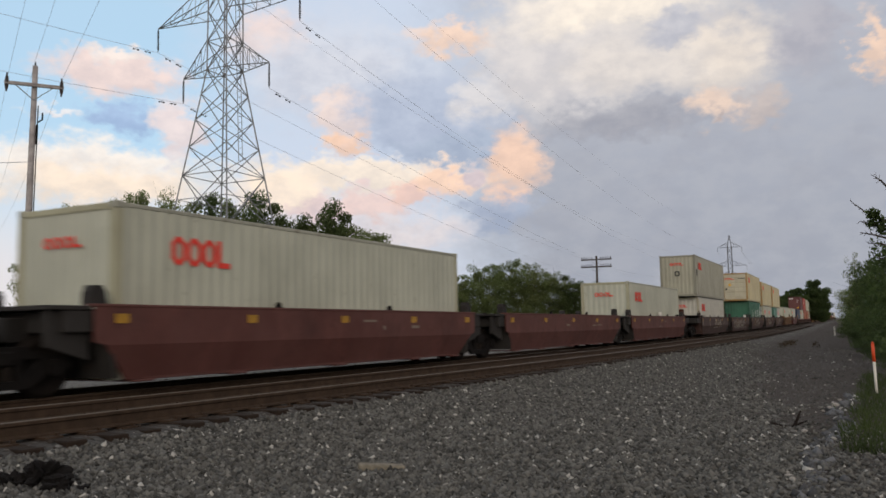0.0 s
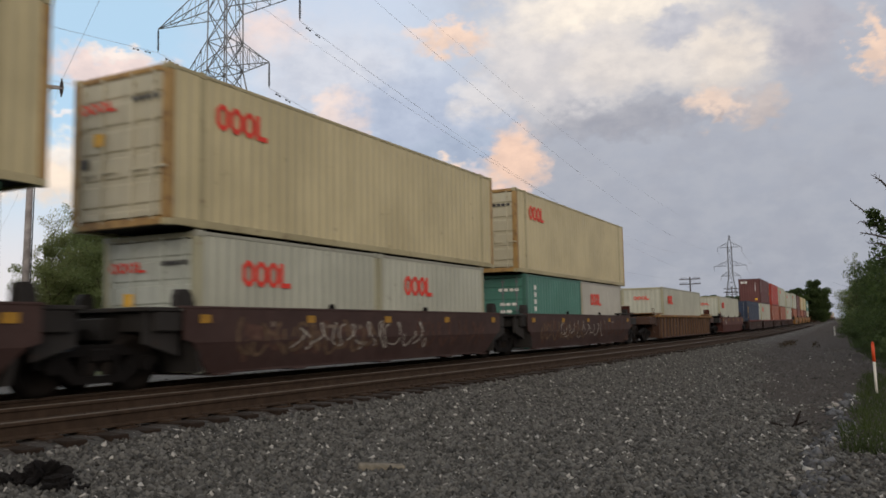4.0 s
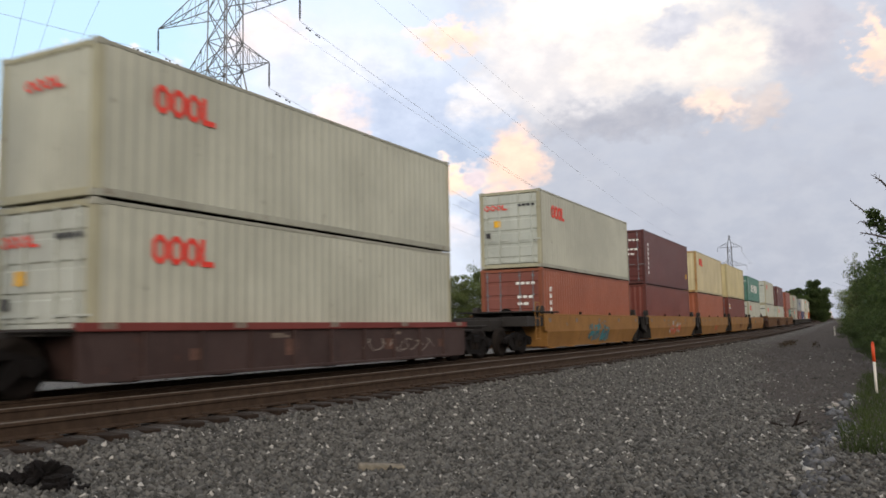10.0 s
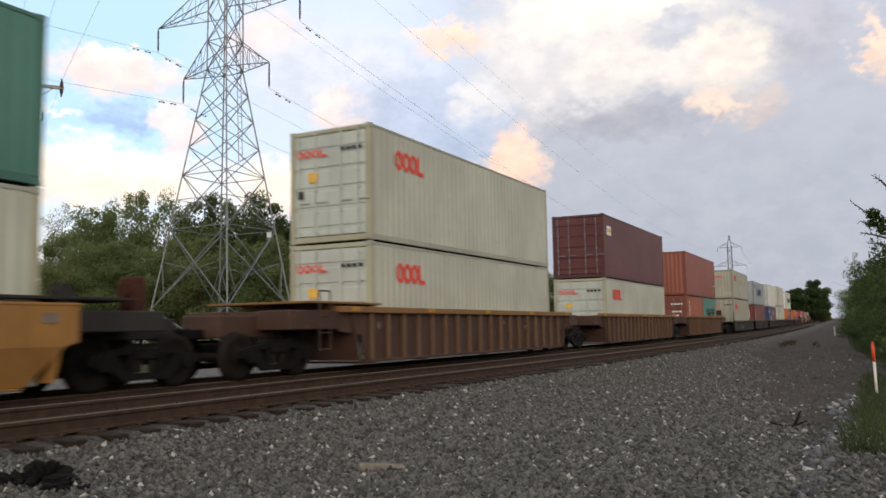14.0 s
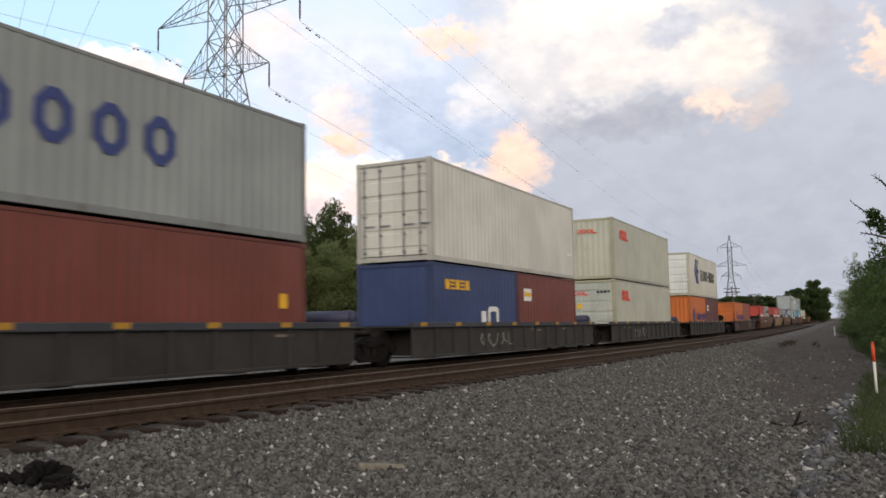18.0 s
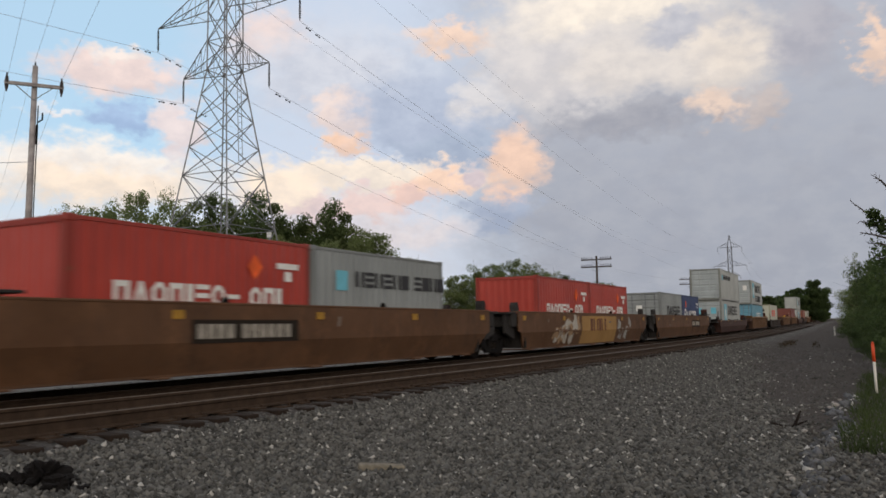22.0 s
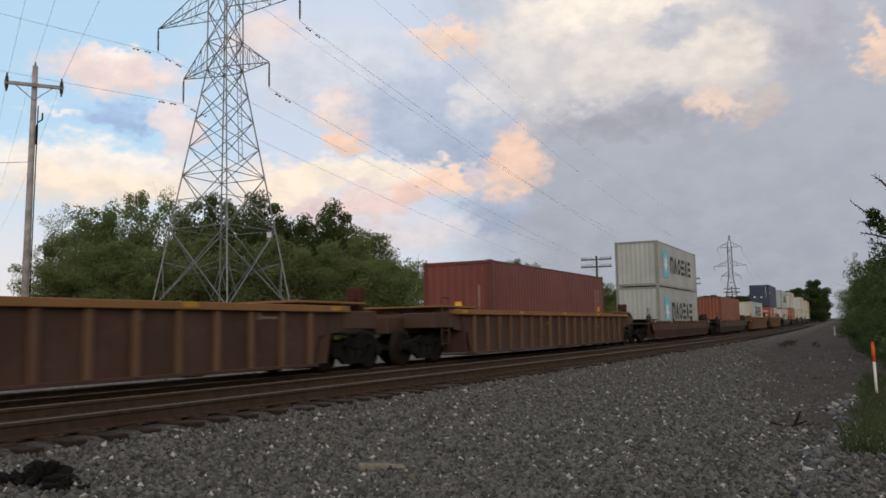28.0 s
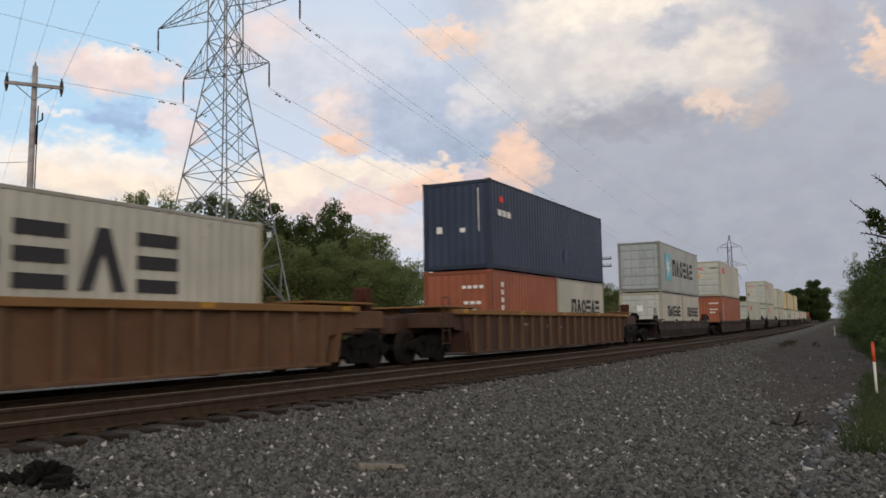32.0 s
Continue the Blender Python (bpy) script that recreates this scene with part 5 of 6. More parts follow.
LAST_CARS = [
    (833.60, "flat", "dark", None, "c", 16.4, [(40, T, "brick", "v", "w")], [(40, T, "white2", "o", "d")]),
    (853.83, "low", "dark", None, "c", 16.4, [(40, T, "white", "o", "d")], []),
    (875.02, "low", "dark", None, "c", 16.4, [(40, T, "white", "o", "d")], [(40, T, "white2", "o", "d")]),
    (896.19, "flat", "dark", None, "c", 16.4, [(40, S, "white", "o", "w")], [(40, T, "white", "o", "w")]),
    (917.33, "flat", "dark", None, "c", 16.4, [(40, S, "white", "k", "d")], [(40, T, "cream", "o", "w")]),
    (938.45, "flat", "dark", None, "c", 16.4, [(40, S, "white2", "o", "d")], [(40, T, "cream", "p", "w")]),
    (959.54, "low", "dark", None, "c", 16.4, [(40, S, "white2", "o", "w")], []),
    (980.61, "low", "dark", None, "c", 16.4, [(40, S, "white2", "p", "w")], []),
    (1001.66, "ribbed", "brown", None, "c", 16.4, [(40, S, "brick", "p", "w")], []),
    (1022.68, "low", "dark", None, "c", 16.4, [], []),
]
TRAIN = HEAD_CARS + RED_CARS + YELLOW_CARS + GREY_CARS + BROWN_CARS + LAST_CARS
TOPS = {"smooth": 1.36, "ribbed": 1.43, "flat": 1.07, "low": 1.1}
FLOOR = 0.157


def build_train():
    n = len(TRAIN)
    for i, (c, kind, col, chord, joint, wl, low, up) in enumerate(TRAIN):
        pj = TRAIN[i - 1][4] if i else "a"
        hf = (c - TRAIN[i - 1][0]) / 2 if i else 7.9
        hr = (TRAIN[i + 1][0] - c) / 2 if i < n - 1 else 11
        if i and TRAIN[i - 1][5] != wl:
            hf += (wl - TRAIN[i - 1][5]) / 4
        if i < n - 1 and TRAIN[i + 1][5] != wl:
            hr += (wl - TRAIN[i + 1][5]) / 4
        rich = c < 900
        top = 1.43 if col == "ttx" else TOPS[kind]
        car = well_car(kind, col, hf, hr, pj, joint, wl, top, chord, rich)
        MOVING.append((car, c, 0.0))
        decorate(car, i, wl, top)
        level = FLOOR
        for row in (low, up):
            gap = 0.08
            total = sum(LEN[b[0]] for b in row) + gap * (len(row) - 1)
            y = c - total / 2
            high = 0
            for b in row:
                ob = container(*b, rich=rich)
                MOVING.append((ob, y + LEN[b[0]] / 2, level))
                y += LEN[b[0]] + gap
                high = max(high, b[1])
            level += high + 0.022


def decorate(car, i, wl, top):
    """What the frames of the clip show painted on single cars."""
    pale = plain("pale_spray", (172, 168, 158), 0.7, 0, 0.15)
    teal = plain("teal_spray", (46, 118, 128), 0.7, 0, 0.2)
    grey = plain("grey_spray", (150, 150, 146), 0.7, 0, 0.15)
    pink = plain("red_spray", (190, 84, 62), 0.7, 0, 0.15)
    brown = plain("dark_brown_mark", (92, 46, 30), 0.7, 0, 0.1)
    if i == 10:
        number(car, "40", -5.0, 0.76, 0.5, pale)
    if i == 29:
        number(car, "53", -7.2, 0.34, 0.72, pale, 1.425)
        scrawl(car, 1.5, 5.0, 0.3, 0.9, pale, 5, kind="flat")
    worn = plain("washed_out_spray", (86, 64, 57), 0.8, 0, 0.25)
    sand = plain("sandy_spray", (104, 86, 70), 0.8, 0, 0.25)
    if i == 4:
        scrawl(car, -0.9, 2.6, 0.5, 1.18, pale, 24, 5, 0.018)
        scrawl(car, -0.7, 2.5, 0.55, 1.1, sand, 29, 6, 0.012)
        for y in (-wl / 2 + 0.5, -wl / 4 + 0.25, 0.0):
            put("paint_patch", Shape().box(1.466, 1.47, y - 0.08, y + 0.08, top - 0.62, top - 0.32).mesh("paint_patch"), plain("dull_white_marks", (150, 144, 134), 0.8), car, "short white upright mark")
        put("paint_patch", Shape().box(1.466, 1.469, -3.6, -2.7, 0.78, 0.84).mesh("paint_patch"), worn, car, "faded stencilled line")
    if i in (5, 6, 7, 8):
        splash(car, -5.4, -0.6, 0.3, 1.22, [worn], 70 + i, 9)
        scrawl(car, -5.4, -0.4, 0.4, 1.12, sand, 30 + i, 9, 0.035)
        scrawl(car, -5.0 + i * 0.2, 0.6 + i * 0.2, 0.45, 1.1, pale, 20 + i, 9, 0.014)
        scrawl(car, 1.4, 5.6, 0.4, 1.15, worn, 80 + i, 8, 0.05)
        if i == 5:
            scrawl(car, -5.6, 4.6, 0.35, 1.15, grey, 55, 16, 0.03)
    if i in (11, 12, 13, 14, 15):
        for k, y in enumerate((-4.2, -1.6, 2.2, 4.9)):
            put("paint_patch", hug(Shape().box(1.4665, 1.4685, y, y + 0.3 + 0.12 * ((k + i) % 3), 0.42, 0.62 + 0.06 * ((k * 2 + i) % 3)), "flat").mesh("paint_patch"), plain("dull_wine_spray", (96, 72, 64), 0.8, 0, 0.3), car, "faded paint patch")
        if i in (11, 13, 15):
            scrawl(car, 1.2, 4.6, 0.34, 0.7, plain("dull_pale_spray", (138, 130, 122), 0.8, 0, 0.2), 40 + i, 6, 0.012, kind="flat")
    if i in (3, 5):
        lump = Shape().tube((1.42, -0.17, 0), (1.42, -0.1, 0.2), 0.1, 0.12, 8).tube((1.42, -0.1, 0.1), (1.42, 0.14, 0.1), 0.12, 0.09, 8).mesh("lamp_cap", True)
        put("lamp_cap", lump, plain("dull_white_cap", (196, 194, 188), 0.7), car, "dull white rounded cap", pose(0, -0.2 if i == 3 else 3.4, top - 0.01))
    if i == 16:
        splash(car, -1.4, 1.5, 0.22, 1.05, [plain("deep_teal_spray", (36, 76, 84), 0.7, 0, 0.25), teal, plain("blue_grey_spray", (84, 100, 104), 0.7, 0, 0.25)], 3, 5)
    if i == 17:
        splash(car, -1.5, 1.8, 0.3, 1.1, [grey, pink], 4, 5)
    if i == 18:
        scrawl(car, -0.5, 1.2, 0.35, 0.75, pink, 8, 4, 0.03)
    if i == 19:
        scrawl(car, -0.9, 0.9, 0.35, 0.8, brown, 9, 4, 0.03)
    if i == 20:
        put("name_board", Shape().box(1.466, 1.474, -3.4, -1.9, 0.76, 0.96).mesh("name_board"), plain("grey_board", (96, 88, 72)), car, "grey name board")
    if i in (24, 25, 26, 27):
        scrawl(car, -3.5, -1.0, 0.3, 0.75, grey, 60 + i, 5, 0.015, kind="flat")
    if i in (30, 32):
        y0 = -3.6 if i == 30 else 1.9
        put("mark_board", Shape().box(1.466, 1.47, -0.12, 2.85, -0.08, 0.34).mesh("mark_board"), plain("dark_board", (40, 33, 27), 0.8), car, "dark painted board", pose(0, y0, 0.78))
        sh, _ = blocks("bbbbsbbbbbb", 0.26, 0.2, 0.05)
        put("reporting_mark", sh.mesh("reporting_mark"), plain("dull_white_marks", (150, 144, 134), 0.8), car, "row of dull white bars", pose(1.471, y0, 0.78))
    if i == 31:
        put("tan_panel", hug(Shape().box(1.466, 1.47, -1.9, 3.1, 0.2, 0.72).box(1.466, 1.47, -1.9, 3.1, 0.72, 1.3), "smooth").mesh("tan_panel"), paint("car_tan", (160, 122, 68), 0.3, (70, 48, 30), 0.7), car, "clean tan paint panel")
        sh, _ = blocks("ihih", 0.5, 0.62, 0.12)
        put("car_name", sh.mesh("car_name"), brown, car, "dark brown letter-sized marks", pose(1.474, -0.75, 0.7))
        splash(car, 3.2, 5.6, 0.2, 1.3, [grey], 6, 4)
        splash(car, -5.2, -2.2, 0.2, 1.35, [plain("tan_spray", (150, 122, 92), 0.7), pale], 7, 4)
    if i in (38, 39):
        splash(car, -6, 6, 0.78, 1.02, [plain("flaked_paint", (104, 70, 54), 0.8, 0, 0.3)], 12 + i, 20, kind="low")
    if i == 39:
        splash(car, -6.0, 6.5, 0.45, 1.04, [plain("olive_flakes", (92, 80, 63), 0.85, 0, 0.4), plain("pale_flakes", (116, 102, 85), 0.85, 0, 0.4), plain("rust_flakes", (84, 56, 41), 0.85, 0, 0.4)], 33, 34, kind="low")


# ---------------------------------------------------------------- trees and weeds
def leaf_cloud(centres, radii, per, size, rng):
    n = len(centres) * per
    c = np.repeat(np.array(centres), per, 0)
    r = np.repeat(np.array(radii), per)[:, None]
    d = rng.normal(size=(n, 3))
    d /= np.linalg.norm(d, axis=1, keepdims=True)
    p = c + d * r * (rng.random((n, 1)) ** 0.45) * np.array([1, 1, 0.8])
    a = rng.normal(size=(n, 3))
    a /= np.linalg.norm(a, axis=1, keepdims=True)
    b = np.cross(a, rng.normal(size=(n, 3)))
    b /= np.linalg.norm(b, axis=1, keepdims=True)
    s = size * rng.uniform(0.6, 1.35, (n, 1))
    v = np.stack([p - a * s, p + b * s * 0.55, p + a * s, p - b * s * 0.55], 1).reshape(-1, 3)
    f = np.arange(n * 4).reshape(-1, 4)
    return v, f


def fast_mesh(name, v, f):
    k = f.shape[1]
    me = bpy.data.meshes.new(name)
    me.vertices.add(len(v))
    me.vertices.foreach_set("co", v.reshape(-1))
    me.loops.add(f.size)
    me.loops.foreach_set("vertex_index", f.reshape(-1).astype(np.int32))
    me.polygons.add(len(f))
    me.polygons.foreach_set("loop_start", np.arange(0, f.size, k, dtype=np.int32))
    me.update(calc_edges=True)
    me.materials.append(None)
    return me


def tree_meshes(seed, kind):
    """Trunk with limbs, and a crown, for a tree ten metres high and six wide."""
    rng = np.random.default_rng(seed)
    sh = Shape()
    pts = [Vector((0, 0, -0.3))]
    for i in range(1, 6):
        pts.append(Vector((rng.normal() * 0.12 * i * 0.5, rng.normal() * 0.12 * i * 0.5, 8.2 * i / 5)))
    rad = [0.2, 0.17, 0.13, 0.1, 0.06, 0.03]
    for i in range(5):
        sh.tube(pts[i], pts[i + 1], rad[i], rad[i + 1], 7, False)
    centres, radii = [], []
    nl = 16
    for i in range(nl):
        t = 0.12 + 0.8 * i / nl if kind != "b" else 0.05 + 0.7 * i / nl
        base = pts[0].lerp(pts[5], t)
        a = i * 2.4 + rng.normal() * 0.4
        env = math.sin(math.pi * min(1, 0.16 + t * 0.8)) ** 0.6
        reach = 2.7 * env * rng.uniform(0.7, 1.15)
        tip = base + Vector((math.cos(a) * reach, math.sin(a) * reach, rng.uniform(0.5, 1.8)))
        mid = base.lerp(tip, 0.5) + Vector((0, 0, -0.15))
        sh.tube(base, mid, 0.065 * (1.2 - t), 0.04 * (1.2 - t), 5, False)
        sh.tube(mid, tip, 0.04 * (1.2 - t), 0.012, 5, False)
        for q in (0.45, 0.75, 1.0):
            w = base.lerp(tip, q) + Vector(rng.normal(size=3) * 0.25)
            centres.append(w[:])
            radii.append(rng.uniform(0.65, 1.15) * (0.8 if kind == "p" else 1.0))
            tw = w + Vector(rng.normal(size=3)) * 0.6
            on = base.lerp(mid, q * 2) if q < 0.5 else mid.lerp(tip, q * 2 - 1)
            sh.tube(on, tw, 0.016, 0.005, 4, False)
    for i in range(0 if kind == "p" else 26):
        t = rng.uniform(0.1, 0.85)
        a, q = rng.uniform(0, 6.28), 2.0 * math.sin(math.pi * min(1, 0.16 + t * 0.8)) ** 0.6 * rng.random() ** 0.6
        centres.append((math.cos(a) * q, math.sin(a) * q, 0.6 + 8.4 * t))
        radii.append(rng.uniform(0.8, 1.25))
    for i in range(6):
        centres.append((rng.normal() * 0.5, rng.normal() * 0.5, 8.0 + rng.uniform(0, 1.5)))
        radii.append(rng.uniform(0.45, 0.8))
    per = {"p": 60, "g": 210, "d": 210, "b": 170, "f": 200}[kind]
    v, f = leaf_cloud(centres, radii, per, {"p": 0.07, "f": 0.19}.get(kind, 0.09), rng)
    return sh.mesh("trunk", True), fast_mesh("crown", v, f)


TREE_NOTE = {"g": "leafy green tree in full summer leaf", "d": "dark green broadleaf tree with a rounded uneven crown", "p": "sparse pale tree with thin twiggy crown", "b": "low dense dark green bush by the ditch"}
TREES_TALL = [
    (-68.0, 48.7, 12.1, 4.6, 'p'), (-66.8, 49.4, 13.7, 4.6, 'p'), (-61.7, 47.7, 12.3, 6.2, 'g'), (-60.0, 48.7, 12.5, 6.2, 'g'), (-61.9, 52.2, 14.6, 4.6, 'p'), (-57.2, 50.2, 13.4, 6.2, 'g'),
    (-58.8, 53.9, 14.4, 4.6, 'p'), (-54.0, 52.0, 13.0, 6.2, 'g'), (-52.1, 53.0, 13.3, 6.2, 'd'), (-50.2, 54.1, 12.7, 6.2, 'g'), (-48.7, 54.9, 13.4, 6.2, 'd'), (-47.2, 55.7, 12.2, 6.2, 'd'),
    (-45.8, 56.5, 10.9, 6.2, 'g'), (-44.7, 57.1, 11.9, 6.2, 'd'), (-43.5, 57.8, 12.3, 6.2, 'd'), (-42.3, 58.5, 11.3, 6.2, 'd'), (-41.0, 59.2, 10.6, 6.2, 'g'), (-40.1, 59.7, 9.7, 6.2, 'g'),
]
TREES_FRONT = [
    (-38.7, 60.5, 7.2, 3.6, 'g'), (-39.5, 64.6, 8.0, 3.6, 'p'), (-36.5, 61.7, 6.7, 3.6, 'g'), (-56.0, 40.6, 8.9, 5.6, 'g'), (-57.0, 43.5, 8.3, 5.6, 'g'), (-52.7, 42.4, 8.5, 5.6, 'g'),
    (-53.5, 45.4, 9.1, 5.6, 'g'), (-49.5, 44.3, 7.9, 5.6, 'g'), (-50.1, 47.3, 8.7, 5.6, 'g'), (-46.2, 46.1, 8.7, 5.6, 'g'), (-46.7, 49.2, 8.1, 5.6, 'g'), (-42.9, 47.9, 8.3, 5.6, 'g'),
    (-43.2, 51.1, 8.9, 5.6, 'g'), (-39.6, 49.7, 7.7, 5.6, 'g'), (-39.8, 53.0, 8.5, 5.6, 'g'), (-36.3, 51.5, 8.5, 5.6, 'g'), (-36.4, 54.9, 6.8, 5.6, 'g'), (-33.1, 53.4, 6.5, 5.6, 'g'),
]
TREES_MIDDLE = [
    (-58.7, 104.0, 8.6, 6, 'p'), (-56.8, 105.0, 8.7, 6, 'g'), (-54.9, 106.1, 8.7, 6, 'g'), (-53.0, 107.2, 10.2, 6, 'g'), (-50.9, 108.4, 10.8, 6, 'g'), (-48.7, 109.5, 10.8, 6, 'g'),
    (-46.6, 110.7, 10.1, 6, 'g'), (-44.5, 111.9, 9.1, 6, 'g'), (-42.5, 113.0, 8.4, 6, 'd'), (-41.4, 113.6, 8.0, 6, 'd'), (-37.4, 115.8, 7.2, 6, 'g'), (-36.1, 116.5, 6.5, 6, 'g'),
    (-55.6, 259.4, 8.7, 10, 'd'), (-53.1, 260.8, 9.1, 10, 'd'), (-50.5, 262.2, 8.4, 10, 'd'), (-47.9, 263.7, 8.9, 10, 'd'), (-45.4, 265.1, 8.6, 10, 'd'), (-42.8, 266.5, 9.1, 10, 'd'),
]
TREES_FAR = [
    (-40.2, 267.9, 8.3, 10, 'd'), (-37.7, 269.3, 8.7, 10, 'd'), (-35.1, 270.8, 8.4, 10, 'd'), (-32.6, 272.2, 8.9, 10, 'd'), (-30.0, 273.6, 8.1, 10, 'd'), (-27.4, 275.0, 8.6, 10, 'd'),
    (-27.6, 253.5, 10.2, 8.5, 'd'), (-22.8, 255.6, 12.2, 7.5, 'd'), (-21.0, 257.0, 8.8, 4.6, 'd'), (-5.65, 123.5, 6.8, 4.6, 'g'), (-4.47, 101.8, 5.8, 4.2, 'g'), (-3.20, 82.2, 5.3, 3.8, 'd'),
]
TREES_DITCH = [
    (-2.49, 69.2, 4.6, 3.4, 'd'), (-1.68, 56.0, 4.4, 3.2, 'd'), (-1.10, 47.3, 4.3, 2.9, 'd'), (-0.53, 38.4, 4.2, 2.5, 'd'), (-0.01, 30.7, 3.9, 2.1, 'd'), (-2.83, 62.0, 2.0, 2.4, 'b'),
    (-2.03, 50.3, 1.9, 2.1, 'b'), (-1.24, 40.4, 1.7, 1.8, 'b'), (-0.61, 31.0, 1.5, 1.5, 'b'), (-4.22, 84.4, 2.2, 2.9, 'b'), (-2.94, 63.0, 6.2, 2.0, 'p'), (-0.32, 25.6, 1.2, 1.0, 'b'),
]
TREES = TREES_TALL + TREES_FRONT + TREES_MIDDLE + TREES_FAR + TREES_DITCH


def build_trees():
    mats = {"g": M_LEAF, "d": M_LEAF_DARK, "p": M_LEAF_PALE, "b": M_LEAF_DARK}
    rng = random.Random(4)
    sets = {k: [tree_meshes(10 * i + ord(k), k) for i in range(4 if k in "gd" else 3)] for k in "gdpbf"}
    for i, (x, y, h, w, k) in enumerate(TREES):
        shape = "f" if y > 200 else k
        tm, cm = sets[shape][i % len(sets[shape])]
        t = new("bush" if k == "b" else "tree")
        t.matrix_basis = Matrix.Translation((x, y, -0.62 + GRADE * soft(y))) @ Euler((0, 0, rng.uniform(0, 6.28))).to_matrix().to_4x4() @ Matrix.Diagonal((w / 5.4, w / 5.4, h / 9.6, 1))
        put("trunk", tm, M_BARK, t)
        put("crown", cm, mats[k], t)
        tagged(t, TREE_NOTE[k], "bush" if k == "b" else "tree", "trees along the railway")


def build_dead_tree():
    """A half-dead tree by the ditch whose bare twigs reach over the path."""
    t = tagged(new("tree"), "half-dead tree with bare dark twigs beside the ditch", "tree", "trees along the railway")
    rng = random.Random(11)
    sh = Shape()
    root = Vector((0.15, 21.5, -0.9))
    knee, topp = root + Vector((-0.1, 0.1, 2.4)), root + Vector((-0.3, 0.2, 5.4))
    sh.tube(root, knee, 0.11, 0.085, 8, False)
    sh.tube(knee, topp, 0.085, 0.02, 8, False)
    put("trunk", sh.mesh("trunk", True), M_BARK, t)
    for z0, z1, z2, x2 in ((3.2, 3.42, 3.78, -1.0), (3.1, 3.2, 3.3, -0.84), (2.8, 2.95, 3.05, -0.84), (2.6, 2.75, 2.8, -0.7), (3.9, 4.2, 4.35, -0.5), (2.2, 2.4, 2.45, -0.6)):
        br = Shape()
        a = root.lerp(topp, (z0 + 0.9) / 5.4)
        c = Vector((x2, 21.5 + rng.uniform(-0.2, 0.2), z2))
        b = Vector((a.x * 0.4 + c.x * 0.6, 21.5, z1))
        br.tube(a, b, 0.03, 0.022, 5, False)
        br.tube(b, c, 0.022, 0.008, 5, False)
        for q in range(11):
            p = (a.lerp(b, q / 4) if q < 4 else b.lerp(c, (q - 4) / 6))
            br.tube(p, p + Vector((rng.uniform(-0.1, 0.03), rng.uniform(-0.12, 0.12), rng.uniform(-0.08, 0.12))), 0.011, 0.005, 4, False)
        put("branch", br.mesh("branch"), M_TWIG, t)
    r2 = np.random.default_rng(5)
    cs = [(-0.15 + r2.normal() * 0.22, 21.5 + r2.normal() * 0.35, 0.3 + 2.5 * r2.random()) for _ in range(26)] + [(-0.45 + r2.normal() * 0.1, 21.5, 3.0 + 0.5 * r2.random()) for _ in range(5)]
    put("crown", fast_mesh("crown", *leaf_cloud(cs, [0.36] * 26 + [0.16] * 5, 70, 0.055, r2)), M_LEAF_DARK, t)


def build_grass():
    rng = np.random.default_rng(8)
    n = 6500
    s = 10.9 + 16 * rng.random(n) ** 1.5
    edge = 0.12 + 0.06 * np.sin(s * 2.1) + 0.05 * np.sin(s * 5.3) + 0.004 * s
    off = edge - 2.2 * rng.random(n) ** 1.3 + rng.normal(size=n) * 0.07
    base = np.array([on_line(a, o, ground_z(o) - 0.02)[:] for a, o in zip(s, off)])
    h = rng.uniform(0.05, 0.24, n)
    ang = rng.uniform(0, 6.28, n)
    side = np.stack([np.cos(ang), np.sin(ang), 0 * ang], 1) * rng.uniform(0.006, 0.014, (n, 1))
    lean = rng.normal(size=(n, 3)) * np.array([0.09, 0.09, 0])
    tip = base + lean + np.stack([0 * h, 0 * h, h], 1)
    v = np.stack([base - side, base + side, tip], 1).reshape(-1, 3)
    tagged(put("grass", fast_mesh("grass", v, np.arange(n * 3).reshape(-1, 3)), M_GRASS), "patch of green weeds and grass by the ditch", "grass", kind="stuff")


